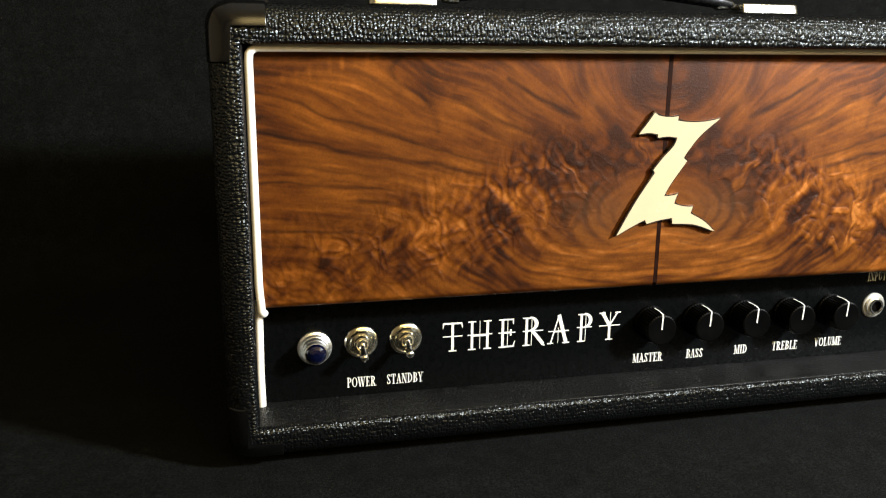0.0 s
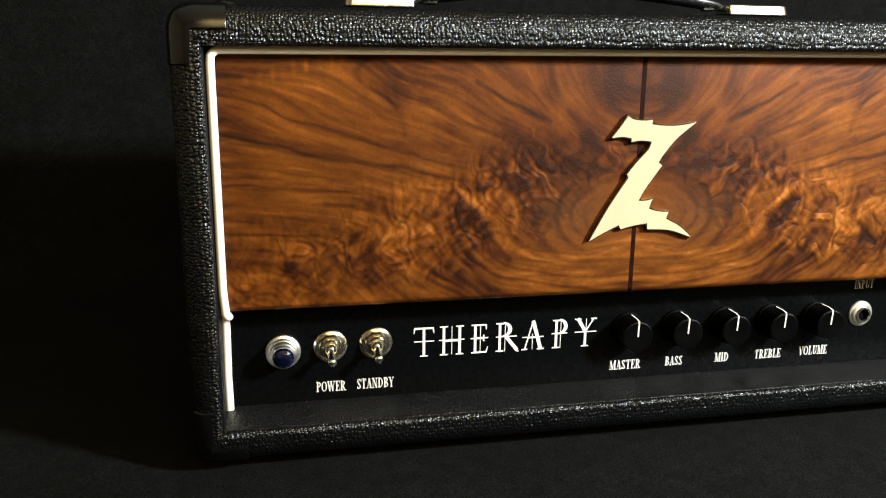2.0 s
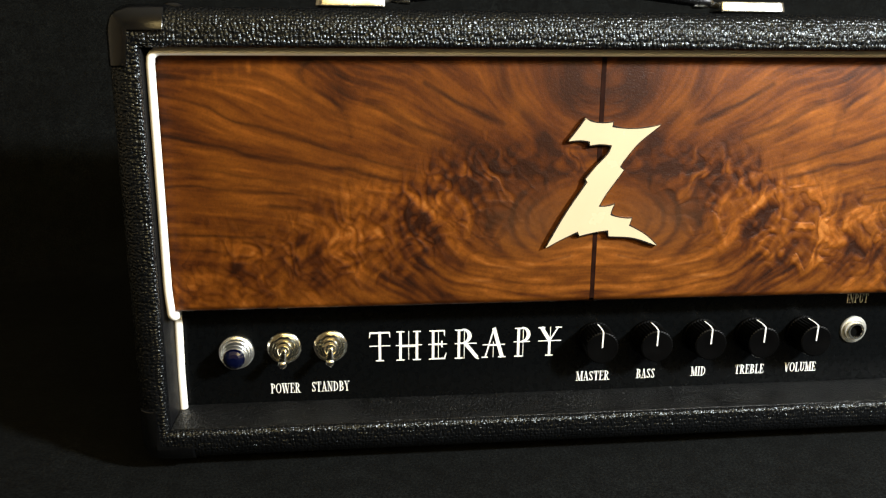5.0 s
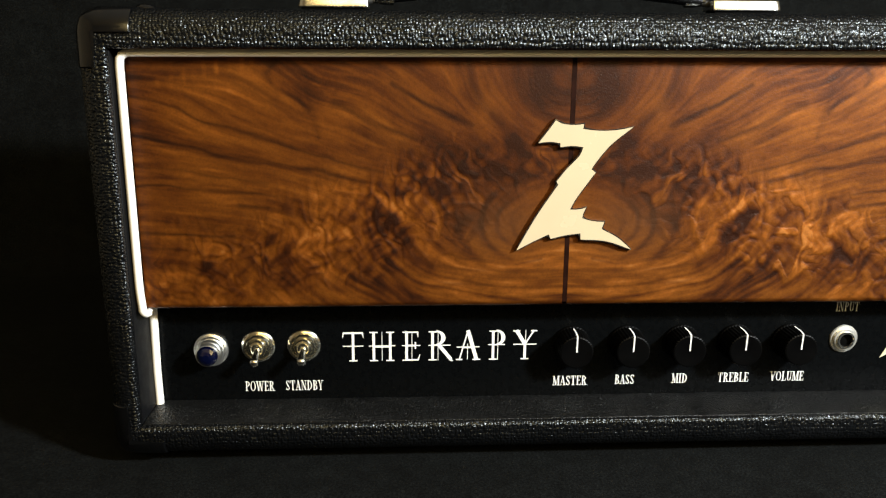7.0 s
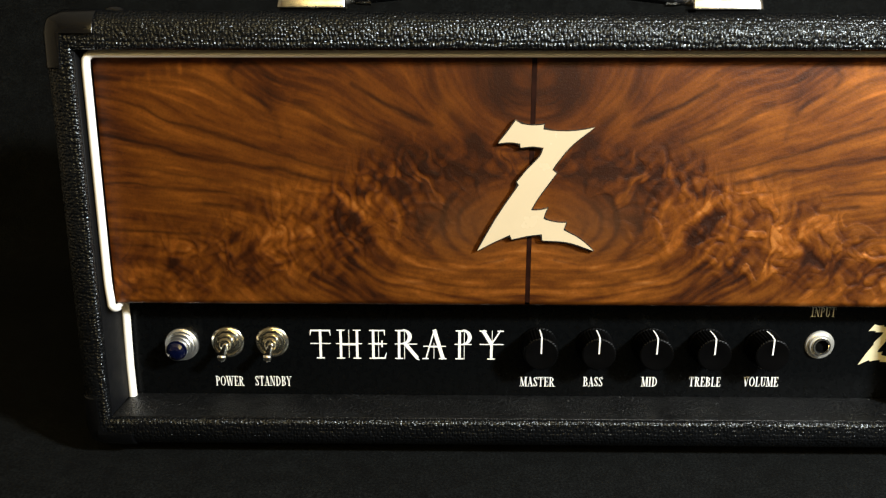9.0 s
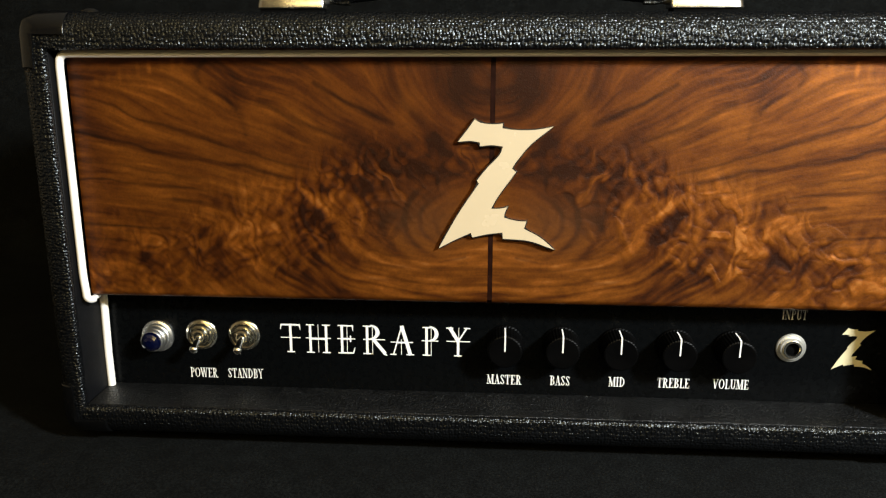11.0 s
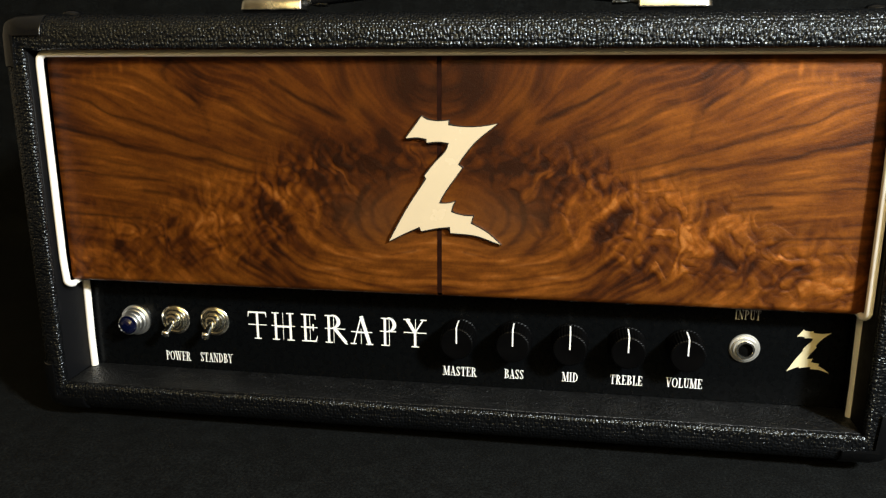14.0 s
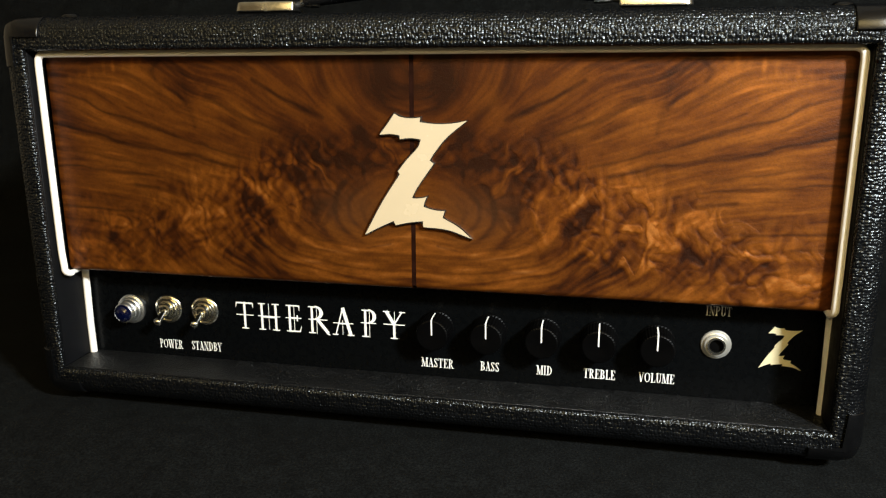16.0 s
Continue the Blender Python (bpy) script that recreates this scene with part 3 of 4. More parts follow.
    # blotches of the arch over the knot
    arch = np.exp(-(line_distance(x, z, ((0.0, 0.58), (0.30, 0.56), (0.52, 0.50), (0.70, 0.40))) / 0.11) ** 2)
    blot = 0.55 * value_noise(x + 0.05 * wz, 0.75 * z + 0.05 * wx, 20, 51) + 0.45 * value_noise(x + 0.03 * fz, 0.8 * z + 0.03 * fx, 46, 52)
    blot = levelled(drawn_out(blot, vx, vz, 3))
    tone += arch * (0.42 * (blot - 0.5) + 0.30 * (levelled(small) - 0.5) - 0.02)
    # dark round patch at the head of the seam
    span = np.hypot(x, (z - 1.03) * 1.15) + 0.03 * wx
    tone -= 0.20 * np.exp(-((span - 0.20) / 0.10) ** 2) + 0.10 * np.exp(-(span / 0.5) ** 2)
    # year rings round the knot
    knot = np.hypot((x - 0.13) / 1.2, z - 0.335) + 0.045 * wx + 0.035 * wz + 0.008 * fx
    year = (0.5 + 0.5 * np.cos(2 * math.pi * knot / (0.034 + 0.06 * knot))) ** 3
    tone += (0.07 - 0.42 * (1.4 * value_noise(x, z, 6.0, 31) - 0.10) * year) * np.exp(-((knot - 0.19) / 0.11) ** 2) / (1 + np.exp((z - 0.44) / 0.05))
    # row of small upright flecks under the upper edge, and the pale ribbon beside the knot
    for k in range(9):
        cx = 1.20 + 0.043 * k + 0.006 * math.sin(5.0 * k)
        tone += (0.34 if k == 3 else 0.13 + 0.05 * math.sin(2.3 * k)) * np.clip(1.3 * hill(x, z, cx, 0.965 - 0.011 * k, 0.009, 0.026), 0, 1) * (0.7 + 0.6 * value_noise(x, z, 60, 7))
    ribbon = np.exp(-(line_distance(qx, qz, ((0.63, 0.49), (0.56, 0.45), (0.51, 0.40), (0.495, 0.35), (0.52, 0.28), (0.55, 0.22))) / 0.013) ** 2)
    tone += 0.18 * ribbon * (0.4 + 0.9 * value_noise(x, z, 40, 8))
    vein = np.zeros_like(x)
    for depth, wide, *stops in VEINS_ABOVE + VEINS_BELOW + RINGS:
        thin = 0.95 * wide * (0.55 + 0.9 * value_noise(x, z, 9.0, 9))
        vein = np.maximum(vein, depth * np.exp(-(line_distance(qx, qz, stops) / thin) ** 2) * np.clip(0.25 + 1.3 * value_noise(x, z, 7.0, 10), 0, 1))
    stray = levelled(drawn_out(value_noise(x, z, 26, 23) ** 6, vx, vz, 60))
    vein = np.maximum(vein, 0.25 * np.clip((stray - 0.72) / 0.3, 0, 1))
    rose = hill(x, z, 0.26, 0.34, 0.17, 0.13) * (0.5 + 0.8 * value_noise(x, z, 6.0, 32))
    lift = (-1 if turned else 1) * (rib * (curl * torn + 0.05) + 0.03 * line + 0.25 * flow * band + 0.4 * ribbon)
    return {"tone": np.clip(tone, 0, 1), "vein": np.clip(1.15 * vein, 0, 1), "rose": np.clip(rose, 0, 1), "curl": np.clip(curl + arch * blot + 0.5 * (band - 0.45), 0, 1), "lift": lift}


def veneer(sx):
    nx, nz = LEAF_NX, LEAF_NZ
    cols = np.linspace(0.0016, WOOD_X, nx + 1)
    lines = np.linspace(WOOD_LO, WOOD_HI, nz + 1)
    bend = [ROLL - math.sqrt(max(0.0, ROLL ** 2 - max(0.0, ROLL - (z - WOOD_LO)) ** 2)) for z in lines]
    verts = [(sx * x, WOOD_Y + out, z) for z, out in zip(lines, bend) for x in cols]
    faces = [(k * (nx + 1) + i, k * (nx + 1) + i + 1, (k + 1) * (nx + 1) + i + 1, (k + 1) * (nx + 1) + i) for k in range(nz) for i in range(nx)]
    # thickness: the four edges fold back to the board
    n0 = len(verts)
    ring = [i for i in range(nx + 1)] + [k * (nx + 1) + nx for k in range(1, nz + 1)] + [nz * (nx + 1) + i for i in range(nx - 1, -1, -1)] + [k * (nx + 1) for k in range(nz - 1, 0, -1)]
    verts += [(verts[i][0], verts[i][1] + 0.0016, verts[i][2]) for i in ring]
    faces += [(ring[i], ring[(i + 1) % len(ring)], n0 + (i + 1) % len(ring), n0 + i) for i in range(len(ring))]
    if sx < 0:
        faces = [tuple(reversed(f)) for f in faces]
    me = bpy.data.meshes.new("veneer_leaf")
    me.from_pydata(verts, [], faces)
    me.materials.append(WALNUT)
    for key, field in leaf_figure(sx < 0).items():
        flat = field.ravel()
        me.attributes.new(key, "FLOAT", "POINT").data.foreach_set("value", np.concatenate([flat, flat[ring]]))
    me.polygons.foreach_set("use_smooth", [True] * len(me.polygons))
    me.set_sharp_from_angle(angle=radians(38))
    ob = new("veneer_leaf", me)
    ob.parent = fascia
    tagged(ob, "figured brown walnut veneer, mirrored at the seam")


veneer(-1)
veneer(1)
part("inlay_strip", box(-0.0015, 0.0015, WOOD_Y - 0.0002, WOOD_Y + 0.0016, WOOD_LO + 0.0030, WOOD_HI), INLAY, fascia, "thin dark inlay strip along the seam")


# rounded, lacquered lower edge of the board
edge = [(WOOD_Y + ROLL + 0.0008 - 0.0008 * math.cos(radians(10 * k)), WOOD_LO + 0.0001 - 0.0008 * math.sin(radians(10 * k))) for k in range(10)]
edge += [(WOOD_Y + 0.0140, WOOD_LO - 0.0007), (WOOD_Y + 0.0140, WOOD_LO + 0.0001)]
bm = bmesh.new()
ends = [[bm.verts.new((x, y, z)) for y, z in edge] for x in (-WOOD_X, WOOD_X)]
for i in range(len(edge)):
    j = (i + 1) % len(edge)
    bm.faces.new((ends[0][i], ends[0][j], ends[1][j], ends[1][i]))
bm.faces.new(ends[0]), bm.faces.new(ends[1])
part("lower_edge", bm, EDGE_WOOD, fascia, "dark lacquered rounded lower edge")


# ---- emblem: a jagged zigzag of cream acrylic on a smoked backing ----
ZIGZAG = [(-12.4, 42.6), (-8.9, 40.6), (5.7, 40.2), (5.4, 37.1), (37.8, 38.4), (24, 27.1), (15.2, 16.3), (12, 11.2), (14.8, 9.1), (3.6, -6.9), (-0.9, -15.2),
          (9.8, -14), (7.5, -21), (22.3, -23.5), (20.8, -28.4), (32, -34.5), (41.1, -42.3), (24.3, -36.7), (7.1, -35.4), (6.8, -31.2), (-3, -32.5), (-12.9, -34.8), (-14.2, -31.8),
          (-25.5, -37.2), (-35.4, -42.6), (-22.6, -19.3), (-9.2, 1.2), (-10.5, 3.3), (-4, 11.5), (3.7, 19.8), (6, 25.5), (-1.3, 26.3), (-8.8, 25.5), (-9, 28), (-15.4, 28.9), (-23.1, 28.2), (-17.2, 35.8)]


def arced(outline):
    """Sharp tips stay; the sides between them are drawn as smooth arcs, and long straight sides bow in a little."""
    pts = [Vector(q) for q in outline]
    n = len(pts)

    def tip(i):
        a, b = pts[i % n] - pts[i - 1], pts[(i + 1) % n] - pts[i % n]
        return a.angle(b) > radians(24)

    out = []
    for i in range(n):
        a, b = pts[i], pts[(i + 1) % n]
        run = b - a
        before = a - run if tip(i) else pts[i - 1]
        after = b + run if tip((i + 1) % n) else pts[(i + 2) % n]
        inward = Vector((run.y, -run.x)) * (0.055 if tip(i) and tip((i + 1) % n) and run.length > 6 else 0.0)
        for k in range(6 if run.length > 5 else 2):
            f = k / (6 if run.length > 5 else 2)
            q = 0.5 * (2 * a + (b - before) * f + (2 * before - 5 * a + 4 * b - after) * f * f + (3 * a - before - 3 * b + after) * f ** 3)
            out.append(q + inward * 4 * f * (1 - f))
    return out


def zigzag(cx, cz, size):
    return [(cx + size * x / 1000, cz + size * z / 1000) for x, z in arced(ZIGZAG)]


def widened(outline, by):
    """The outline pushed outward along its corners' mean normals."""
    out = []
    for i, q in enumerate(outline):
        a, b, c = Vector(outline[i - 1]), Vector(q), Vector(outline[(i + 1) % len(outline)])
        n = Vector(((b - a).normalized().y * -1, (b - a).normalized().x)) + Vector(((c - b).normalized().y * -1, (c - b).normalized().x))
        out.append(tuple(b + n.normalized() * by * min(1.8, 2 / max(n.length, 0.4))))
    return out


backing = prism(widened(zigzag(0.001, 0.1785, 1.0), 0.0007), WOOD_Y - 0.0034, WOOD_Y - 0.0002)
rim = [e for e in backing.edges if all(abs(v.co.y - WOOD_Y + 0.0034) < 1e-6 for v in e.verts)]
bmesh.ops.bevel(backing, geom=rim, offset=0.0006, segments=4, profile=0.5, affect="EDGES")
emblem = part("emblem", backing, CLEAR_EDGE, AMP, "jagged cream acrylic emblem with glossy dark edges")
face = bmesh.new()
face.faces.new([face.verts.new((x, WOOD_Y - 0.0037, z)) for x, z in zigzag(0.001, 0.1785, 1.0)])
part("emblem_face", face, CREAM, emblem, "cream face", smooth=False)

# ---- piping ----
def pipe_path():
    """Down one side, over the top, which falls a little towards the pilot lamp, and down the other side."""
    pts = []
    y, x, r = 0.0108, 0.2798, 0.006
    for sx, high, step in ((-1, 0.2614, 0.0), (1, 0.2639, -0.0016)):
        leg = [(0.2772, 0.0300, 0.0968), (0.2774, 0.0240, 0.0965), (0.2776, 0.0185, 0.0964)]
        leg += [(x - 0.0022 * (1 - math.cos(a)), y + 0.0055 * (1 - math.cos(a)), 0.1010 - 0.0046 * math.sin(a)) for a in (1.45, 1.2, 0.95, 0.7, 0.45, 0.2)]
        leg += [(x, y, z) for z in (0.1035, 0.106, 0.109, 0.112, 0.115, 0.118)]
        leg += [(x, y, 0.125 + (high - 0.125 - 0.008) * k / 11) for k in range(12)]
        leg += [(x - r + r * math.cos(a), y, high - r + r * math.sin(a)) for a in (0.4, 0.8, 1.2, 1.57)]
        if sx < 0:
            # this end leans in over its last stretch
            leg = [(q[0] - 0.0009 * min(1.0, max(0.0, (0.118 - q[2]) / 0.015)) ** 2 + (0.0014 if q[1] > 0.016 else 0.0), q[1], q[2] - 0.0022 * min(1.0, max(0.0, (0.112 - q[2]) / 0.012))) for q in leg]
        leg = [(sx * q[0] + step, q[1], q[2]) for q in leg]
        pts += leg if sx < 0 else leg[::-1]
    return pts


cord = pipe_path()
# the cord thins where it is tucked in behind the board
part("piping", tube(cord, [min(0.0026, 0.0014 + 0.00035 * min(k, len(cord) - 1 - k)) for k in range(len(cord))], 16), PIPING, AMP, "cream vinyl piping round the wooden front")
for x, y in ((-0.2812, 0.0372), (0.2814, 0.0290)):
    part("piping", tube([(x, y, 0.0203), (x * 1.001, y, 0.045), (x * 0.999, y, 0.075), (x * 0.998, y, 0.0965)], 0.0028, 14), PIPING, AMP, "cream vinyl piping beside the control panel")

# ---- control panel ----
panel = part("control_panel", box(-IN_X + 0.0012, IN_R - 0.0012, PANEL_Y, PANEL_Y + 0.002, IN_LO + 0.0006, 0.1250, 0.0004, 1), PANEL, AMP, "black enamelled control panel with white printing")
INK_Y = PANEL_Y - 0.0003


def glyph(letter):
    """One bold serif capital, 1 high: (its width, straight strokes, curved strokes)."""
    T, t = 0.158, 0.052
    foot = lambda x, z: (x - 0.18, z, x + 0.18, z, t)
    low, top = 0.035, 0.965
    stem = [(0.22, 0, 0.22, 1, T), foot(0.22, low), foot(0.22, top)]
    shapes = {
        "A": (0.80, [(0.40, 1, 0.14, 0, t), (0.38, 1, 0.65, 0, T), (0.22, 0.33, 0.56, 0.33, t), foot(0.14, low), foot(0.64, low)], []),
        "B": (0.76, stem, [(0.26, 0.75, 0.32, 0.215, -90, 90), (0.26, 0.27, 0.38, 0.235, -90, 90)]),
        "D": (0.84, stem, [(0.24, 0.5, 0.46, 0.465, -90, 90)]),
        "E": (0.70, stem + [(0.2, low, 0.64, low, t), (0.2, top, 0.62, top, t), (0.2, 0.51, 0.46, 0.51, t), (0.63, 0, 0.63, 0.26, t), (0.60, 1, 0.60, 0.76, t), (0.46, 0.40, 0.46, 0.62, t)], []),
        "I": (0.44, stem, []),
        "L": (0.68, stem + [(0.2, low, 0.63, low, t), (0.62, 0, 0.62, 0.28, t)], []),
        "M": (1.00, [(0.15, 0, 0.15, 1, t), (0.19, 1, 0.49, 0.02, T), (0.49, 0.02, 0.78, 1, t), (0.82, 0, 0.82, 1, T), foot(0.15, low), foot(0.82, low), foot(0.14, top), foot(0.84, top)], []),
        "N": (0.84, [(0.16, 0, 0.16, 1, t), (0.68, 0, 0.68, 1, t), (0.19, 1, 0.66, 0, T), foot(0.16, low), foot(0.15, top), foot(0.68, top)], []),
        "O": (0.84, [], [(0.42, 0.5, 0.32, 0.465, 0, 360)]),
        "P": (0.72, stem, [(0.25, 0.72, 0.36, 0.245, -90, 90)]),
        "R": (0.80, stem + [(0.38, 0.50, 0.66, 0, T * 0.9), foot(0.68, low)], [(0.25, 0.74, 0.34, 0.225, -90, 90)]),
        "S": (0.66, [(0.18, 0.70, 0.47, 0.31, T), (0.11, 0.02, 0.11, 0.30, t), (0.53, 0.72, 0.53, 0.98, t)], [(0.32, 0.75, 0.20, 0.215, 20, 190), (0.33, 0.25, 0.20, 0.215, -160, 10)]),
        "T": (0.76, [(0.38, 0, 0.38, 1, T), foot(0.38, low), (0.06, top, 0.70, top, t), (0.08, 1, 0.08, 0.72, t), (0.68, 1, 0.68, 0.72, t)], []),
        "U": (0.82, [(0.22, 0.32, 0.22, 1, T), (0.64, 0.32, 0.64, 1, t), foot(0.22, top), foot(0.64, top)], [(0.42, 0.32, 0.21, 0.285, 180, 360)]),
        "V": (0.80, [(0.16, 1, 0.42, 0, T), (0.42, 0, 0.66, 1, t), foot(0.16, top), foot(0.66, top)], []),
        "W": (1.14, [(0.14, 1, 0.38, 0, T), (0.38, 0, 0.56, 1, t), (0.54, 1, 0.80, 0, T), (0.80, 0, 1.00, 1, t), foot(0.14, top), foot(0.56, top), foot(1.00, top)], []),
        "Y": (0.80, [(0.15, 1, 0.40, 0.44, T), (0.67, 1, 0.42, 0.44, t), (0.41, 0, 0.41, 0.46, T), foot(0.15, top), foot(0.67, top), foot(0.41, low)], []),
    }
    return shapes[letter]


def printed(text, cx, cz, width, height):
    """A printed word in bold serif capitals, one mesh a word."""
    bm, at, quads = bmesh.new(), 0.0, []
    for letter in text:
        wide, straight, curved = glyph(letter)
        for x0, z0, x1, z1, w in straight:
            level = abs(z1 - z0) < 0.01
            ox, oz = (0, w / 2) if level else (w / 2, 0)
            quads.append([(at + x0 - ox, z0 - oz), (at + x0 + ox, z0 + oz), (at + x1 + ox, z1 + oz), (at + x1 - ox, z1 - oz)])
        for mx, mz, rx, rz, a0, a1 in curved:
            n = max(8, int(abs(a1 - a0) / 18))
            ring = []
            for k in range(n + 1):
                a = radians(a0 + (a1 - a0) * k / n)
                half = 0.032 + 0.058 * math.cos(a) ** 2
                c, s = math.cos(a), math.sin(a)
                ring.append(((at + mx + (rx - half) * c, mz + (rz - half) * s), (at + mx + (rx + half * 0.6) * c, mz + (rz + half * 0.6) * s)))
            quads += [[p[0], p[1], q[1], q[0]] for p, q in zip(ring, ring[1:])]
        at += wide
    for k, quad in enumerate(quads):
        # stacked a hair apart so that crossing strokes share no plane
        bm.faces.new([bm.verts.new((cx + (x / at - 0.5) * width, INK_Y - 0.000004 * k, cz + (z - 0.5) * height)) for x, z in quad])
    ob = part("lettering", bm, WHITE, panel, smooth=False)
    tagged(ob, "white printed word " + text)


printed("POWER", -0.2116, 0.0305, 0.0209, 0.0076)
printed("STANDBY", -0.1800, 0.0307, 0.0268, 0.0076)
printed("MASTER", 0.0114, 0.0314, 0.0252, 0.0074)
printed("BASS", 0.0517, 0.0317, 0.0146, 0.0074)
printed("MID", 0.0925, 0.0319, 0.0118, 0.0074)
printed("TREBLE", 0.1325, 0.0322, 0.0231, 0.0074)
printed("VOLUME", 0.1729, 0.0325, 0.0254, 0.0074)
printed("INPUT", 0.2120, 0.0857, 0.0175, 0.0072)
part("printed_emblem", prism(zigzag(0.2540, 0.0614, 0.366), INK_Y, INK_Y + 0.0002), CREAM_PRINT, panel, "small jagged cream printed emblem", smooth=False)


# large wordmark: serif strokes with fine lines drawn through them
def stroke(bm, x0, z0, x1, z1, w0, w1=None):
    w1 = w0 if w1 is None else w1
    d = Vector((x1 - x0, z1 - z0))
    d.normalize()
    nx, nz = -d.y * 0.40, d.x * 0.40
    # stacked a hair apart so that crossing strokes share no plane
    y = INK_Y - 0.00001 * len(bm.faces)
    bm.faces.new([bm.verts.new(q) for q in ((x0 + nx * w0, y, z0 + nz * w0), (x1 + nx * w1, y, z1 + nz * w1), (x1 - nx * w1, y, z1 - nz * w1), (x0 - nx * w0, y, z0 - nz * w0))])


def bowl(bm, cx, cz, rx, rz, wide, thin):
    """The right half of a round letter, thick at its side."""
    y = INK_Y - 0.00001 * len(bm.faces)
    ring = []
    for i in range(13):
        a = radians(90 - 15 * i)
        ring.append((bm.verts.new((cx + rx * math.cos(a), y, cz + rz * math.sin(a))), bm.verts.new((cx + (rx - wide) * math.cos(a), y, cz + (rz - thin) * math.sin(a)))))
    for (a, b), (c, d) in zip(ring, ring[1:]):
        bm.faces.new((a, c, d, b))


def wordmark():
    lo, hi, mid = 0.0482, 0.0704, 0.0598
    thick, hair = 0.0023, 0.0005

    def serif(bm, x, z, w=0.0058):
        stroke(bm, x - w / 2, z, x + w / 2, z, 0.0011)

    def stem(bm, x):
        stroke(bm, x, lo, x, hi, thick)
        serif(bm, x, lo + 0.0005), serif(bm, x, hi - 0.0005)

    def t(bm):
        stroke(bm, -0.1448, lo, -0.1448, hi, thick), serif(bm, -0.1448, lo + 0.0005)
        stroke(bm, -0.1519, hi - 0.0008, -0.1377, hi - 0.0008, 0.0016)
        stroke(bm, -0.1515, hi - 0.0008, -0.1521, hi - 0.0046, 0.0014, 0.0004), stroke(bm, -0.1381, hi - 0.0008, -0.1375, hi - 0.0046, 0.0014, 0.0004)
        stroke(bm, -0.1521, mid, -0.1374, mid, 0.0009)

    def h(bm):
        stem(bm, -0.1302), stem(bm, -0.1185)
        stroke(bm, -0.1336, mid, -0.1149, mid, 0.0009), stroke(bm, -0.1302, mid - 0.0006, -0.1185, mid - 0.0006, 0.0018)
        stroke(bm, -0.1243, lo + 0.0005, -0.1243, hi, hair)

    def e(bm):
        stem(bm, -0.1069)
        stroke(bm, -0.1080, hi - 0.0006, -0.0988, hi - 0.0006, 0.0013), stroke(bm, -0.0990, hi - 0.0002, -0.0988, hi - 0.0045, 0.0014, 0.0004)
        stroke(bm, -0.1080, lo + 0.0007, -0.0984, lo + 0.0007, 0.0014), stroke(bm, -0.0988, lo + 0.0003, -0.0974, lo + 0.0050, 0.0016, 0.0004)
        stroke(bm, -0.1069, mid, -0.1006, mid, 0.0018), stroke(bm, -0.1006, mid - 0.0025, -0.1006, mid + 0.0025, 0.0013)
        stroke(bm, -0.1103, mid, -0.0971, mid, 0.0009), stroke(bm, -0.1031, lo, -0.1031, hi, hair)

    def r(bm):
        stem(bm, -0.0884)
        bowl(bm, -0.0858, (hi + mid) / 2 + 0.0002, 0.0066, (hi - mid) / 2 + 0.0004, 0.0030, 0.0013)
        stroke(bm, -0.0880, hi - 0.0006, -0.0856, hi - 0.0006, 0.0013), stroke(bm, -0.0880, mid + 0.0002, -0.0856, mid + 0.0002, 0.0013)
        stroke(bm, -0.0838, mid, -0.0752, lo + 0.0008, 0.0032), stroke(bm, -0.0760, lo + 0.0008, -0.0737, lo - 0.0006, 0.0022, 0.0005)
        stroke(bm, -0.0914, mid, -0.0755, mid, 0.0009), stroke(bm, -0.0845, lo, -0.0845, hi, hair)

    def a(bm):
        stroke(bm, -0.0693, lo, -0.0632, hi, 0.0012), stroke(bm, -0.0632, hi + 0.0004, -0.0568, lo, 0.0034)
        serif(bm, -0.0694, lo + 0.0005, 0.0046), serif(bm, -0.0570, lo + 0.0005, 0.0056)
        stroke(bm, -0.0712, mid - 0.0016, -0.0548, mid - 0.0016, 0.0009), stroke(bm, -0.0672, mid - 0.0020, -0.0600, mid - 0.0020, 0.0013)
        stroke(bm, -0.0634, lo + 0.0004, -0.0634, mid + 0.0010, hair)

    def p(bm):
        stem(bm, -0.0451)
        bowl(bm, -0.0428, (hi + mid) / 2, 0.0064, (hi - mid) / 2 + 0.0006, 0.0028, 0.0013)
        stroke(bm, -0.0448, hi - 0.0006, -0.0426, hi - 0.0006, 0.0013), stroke(bm, -0.0448, mid - 0.0001, -0.0426, mid - 0.0001, 0.0013)
        stroke(bm, -0.0487, mid, -0.0365, mid, 0.0009), stroke(bm, -0.0417, lo, -0.0417, hi, hair)

    def y(bm):
        stroke(bm, -0.0222, lo, -0.0222, mid + 0.001, thick), serif(bm, -0.0222, lo + 0.0005)
        stroke(bm, -0.0285, hi, -0.0222, mid, 0.0032), stroke(bm, -0.0158, hi, -0.0222, mid, 0.0013)
        serif(bm, -0.0283, hi - 0.0005, 0.0052), serif(bm, -0.0158, hi - 0.0005, 0.0046)
        stroke(bm, -0.0307, mid, -0.0136, mid, 0.0009), stroke(bm, -0.0218, mid, -0.0218, hi, hair)

    for make in (t, h, e, r, a, p, y):
        bm = bmesh.new()
        make(bm)
        part("wordmark_letter", bm, WHITE, panel, smooth=False)


wordmark()

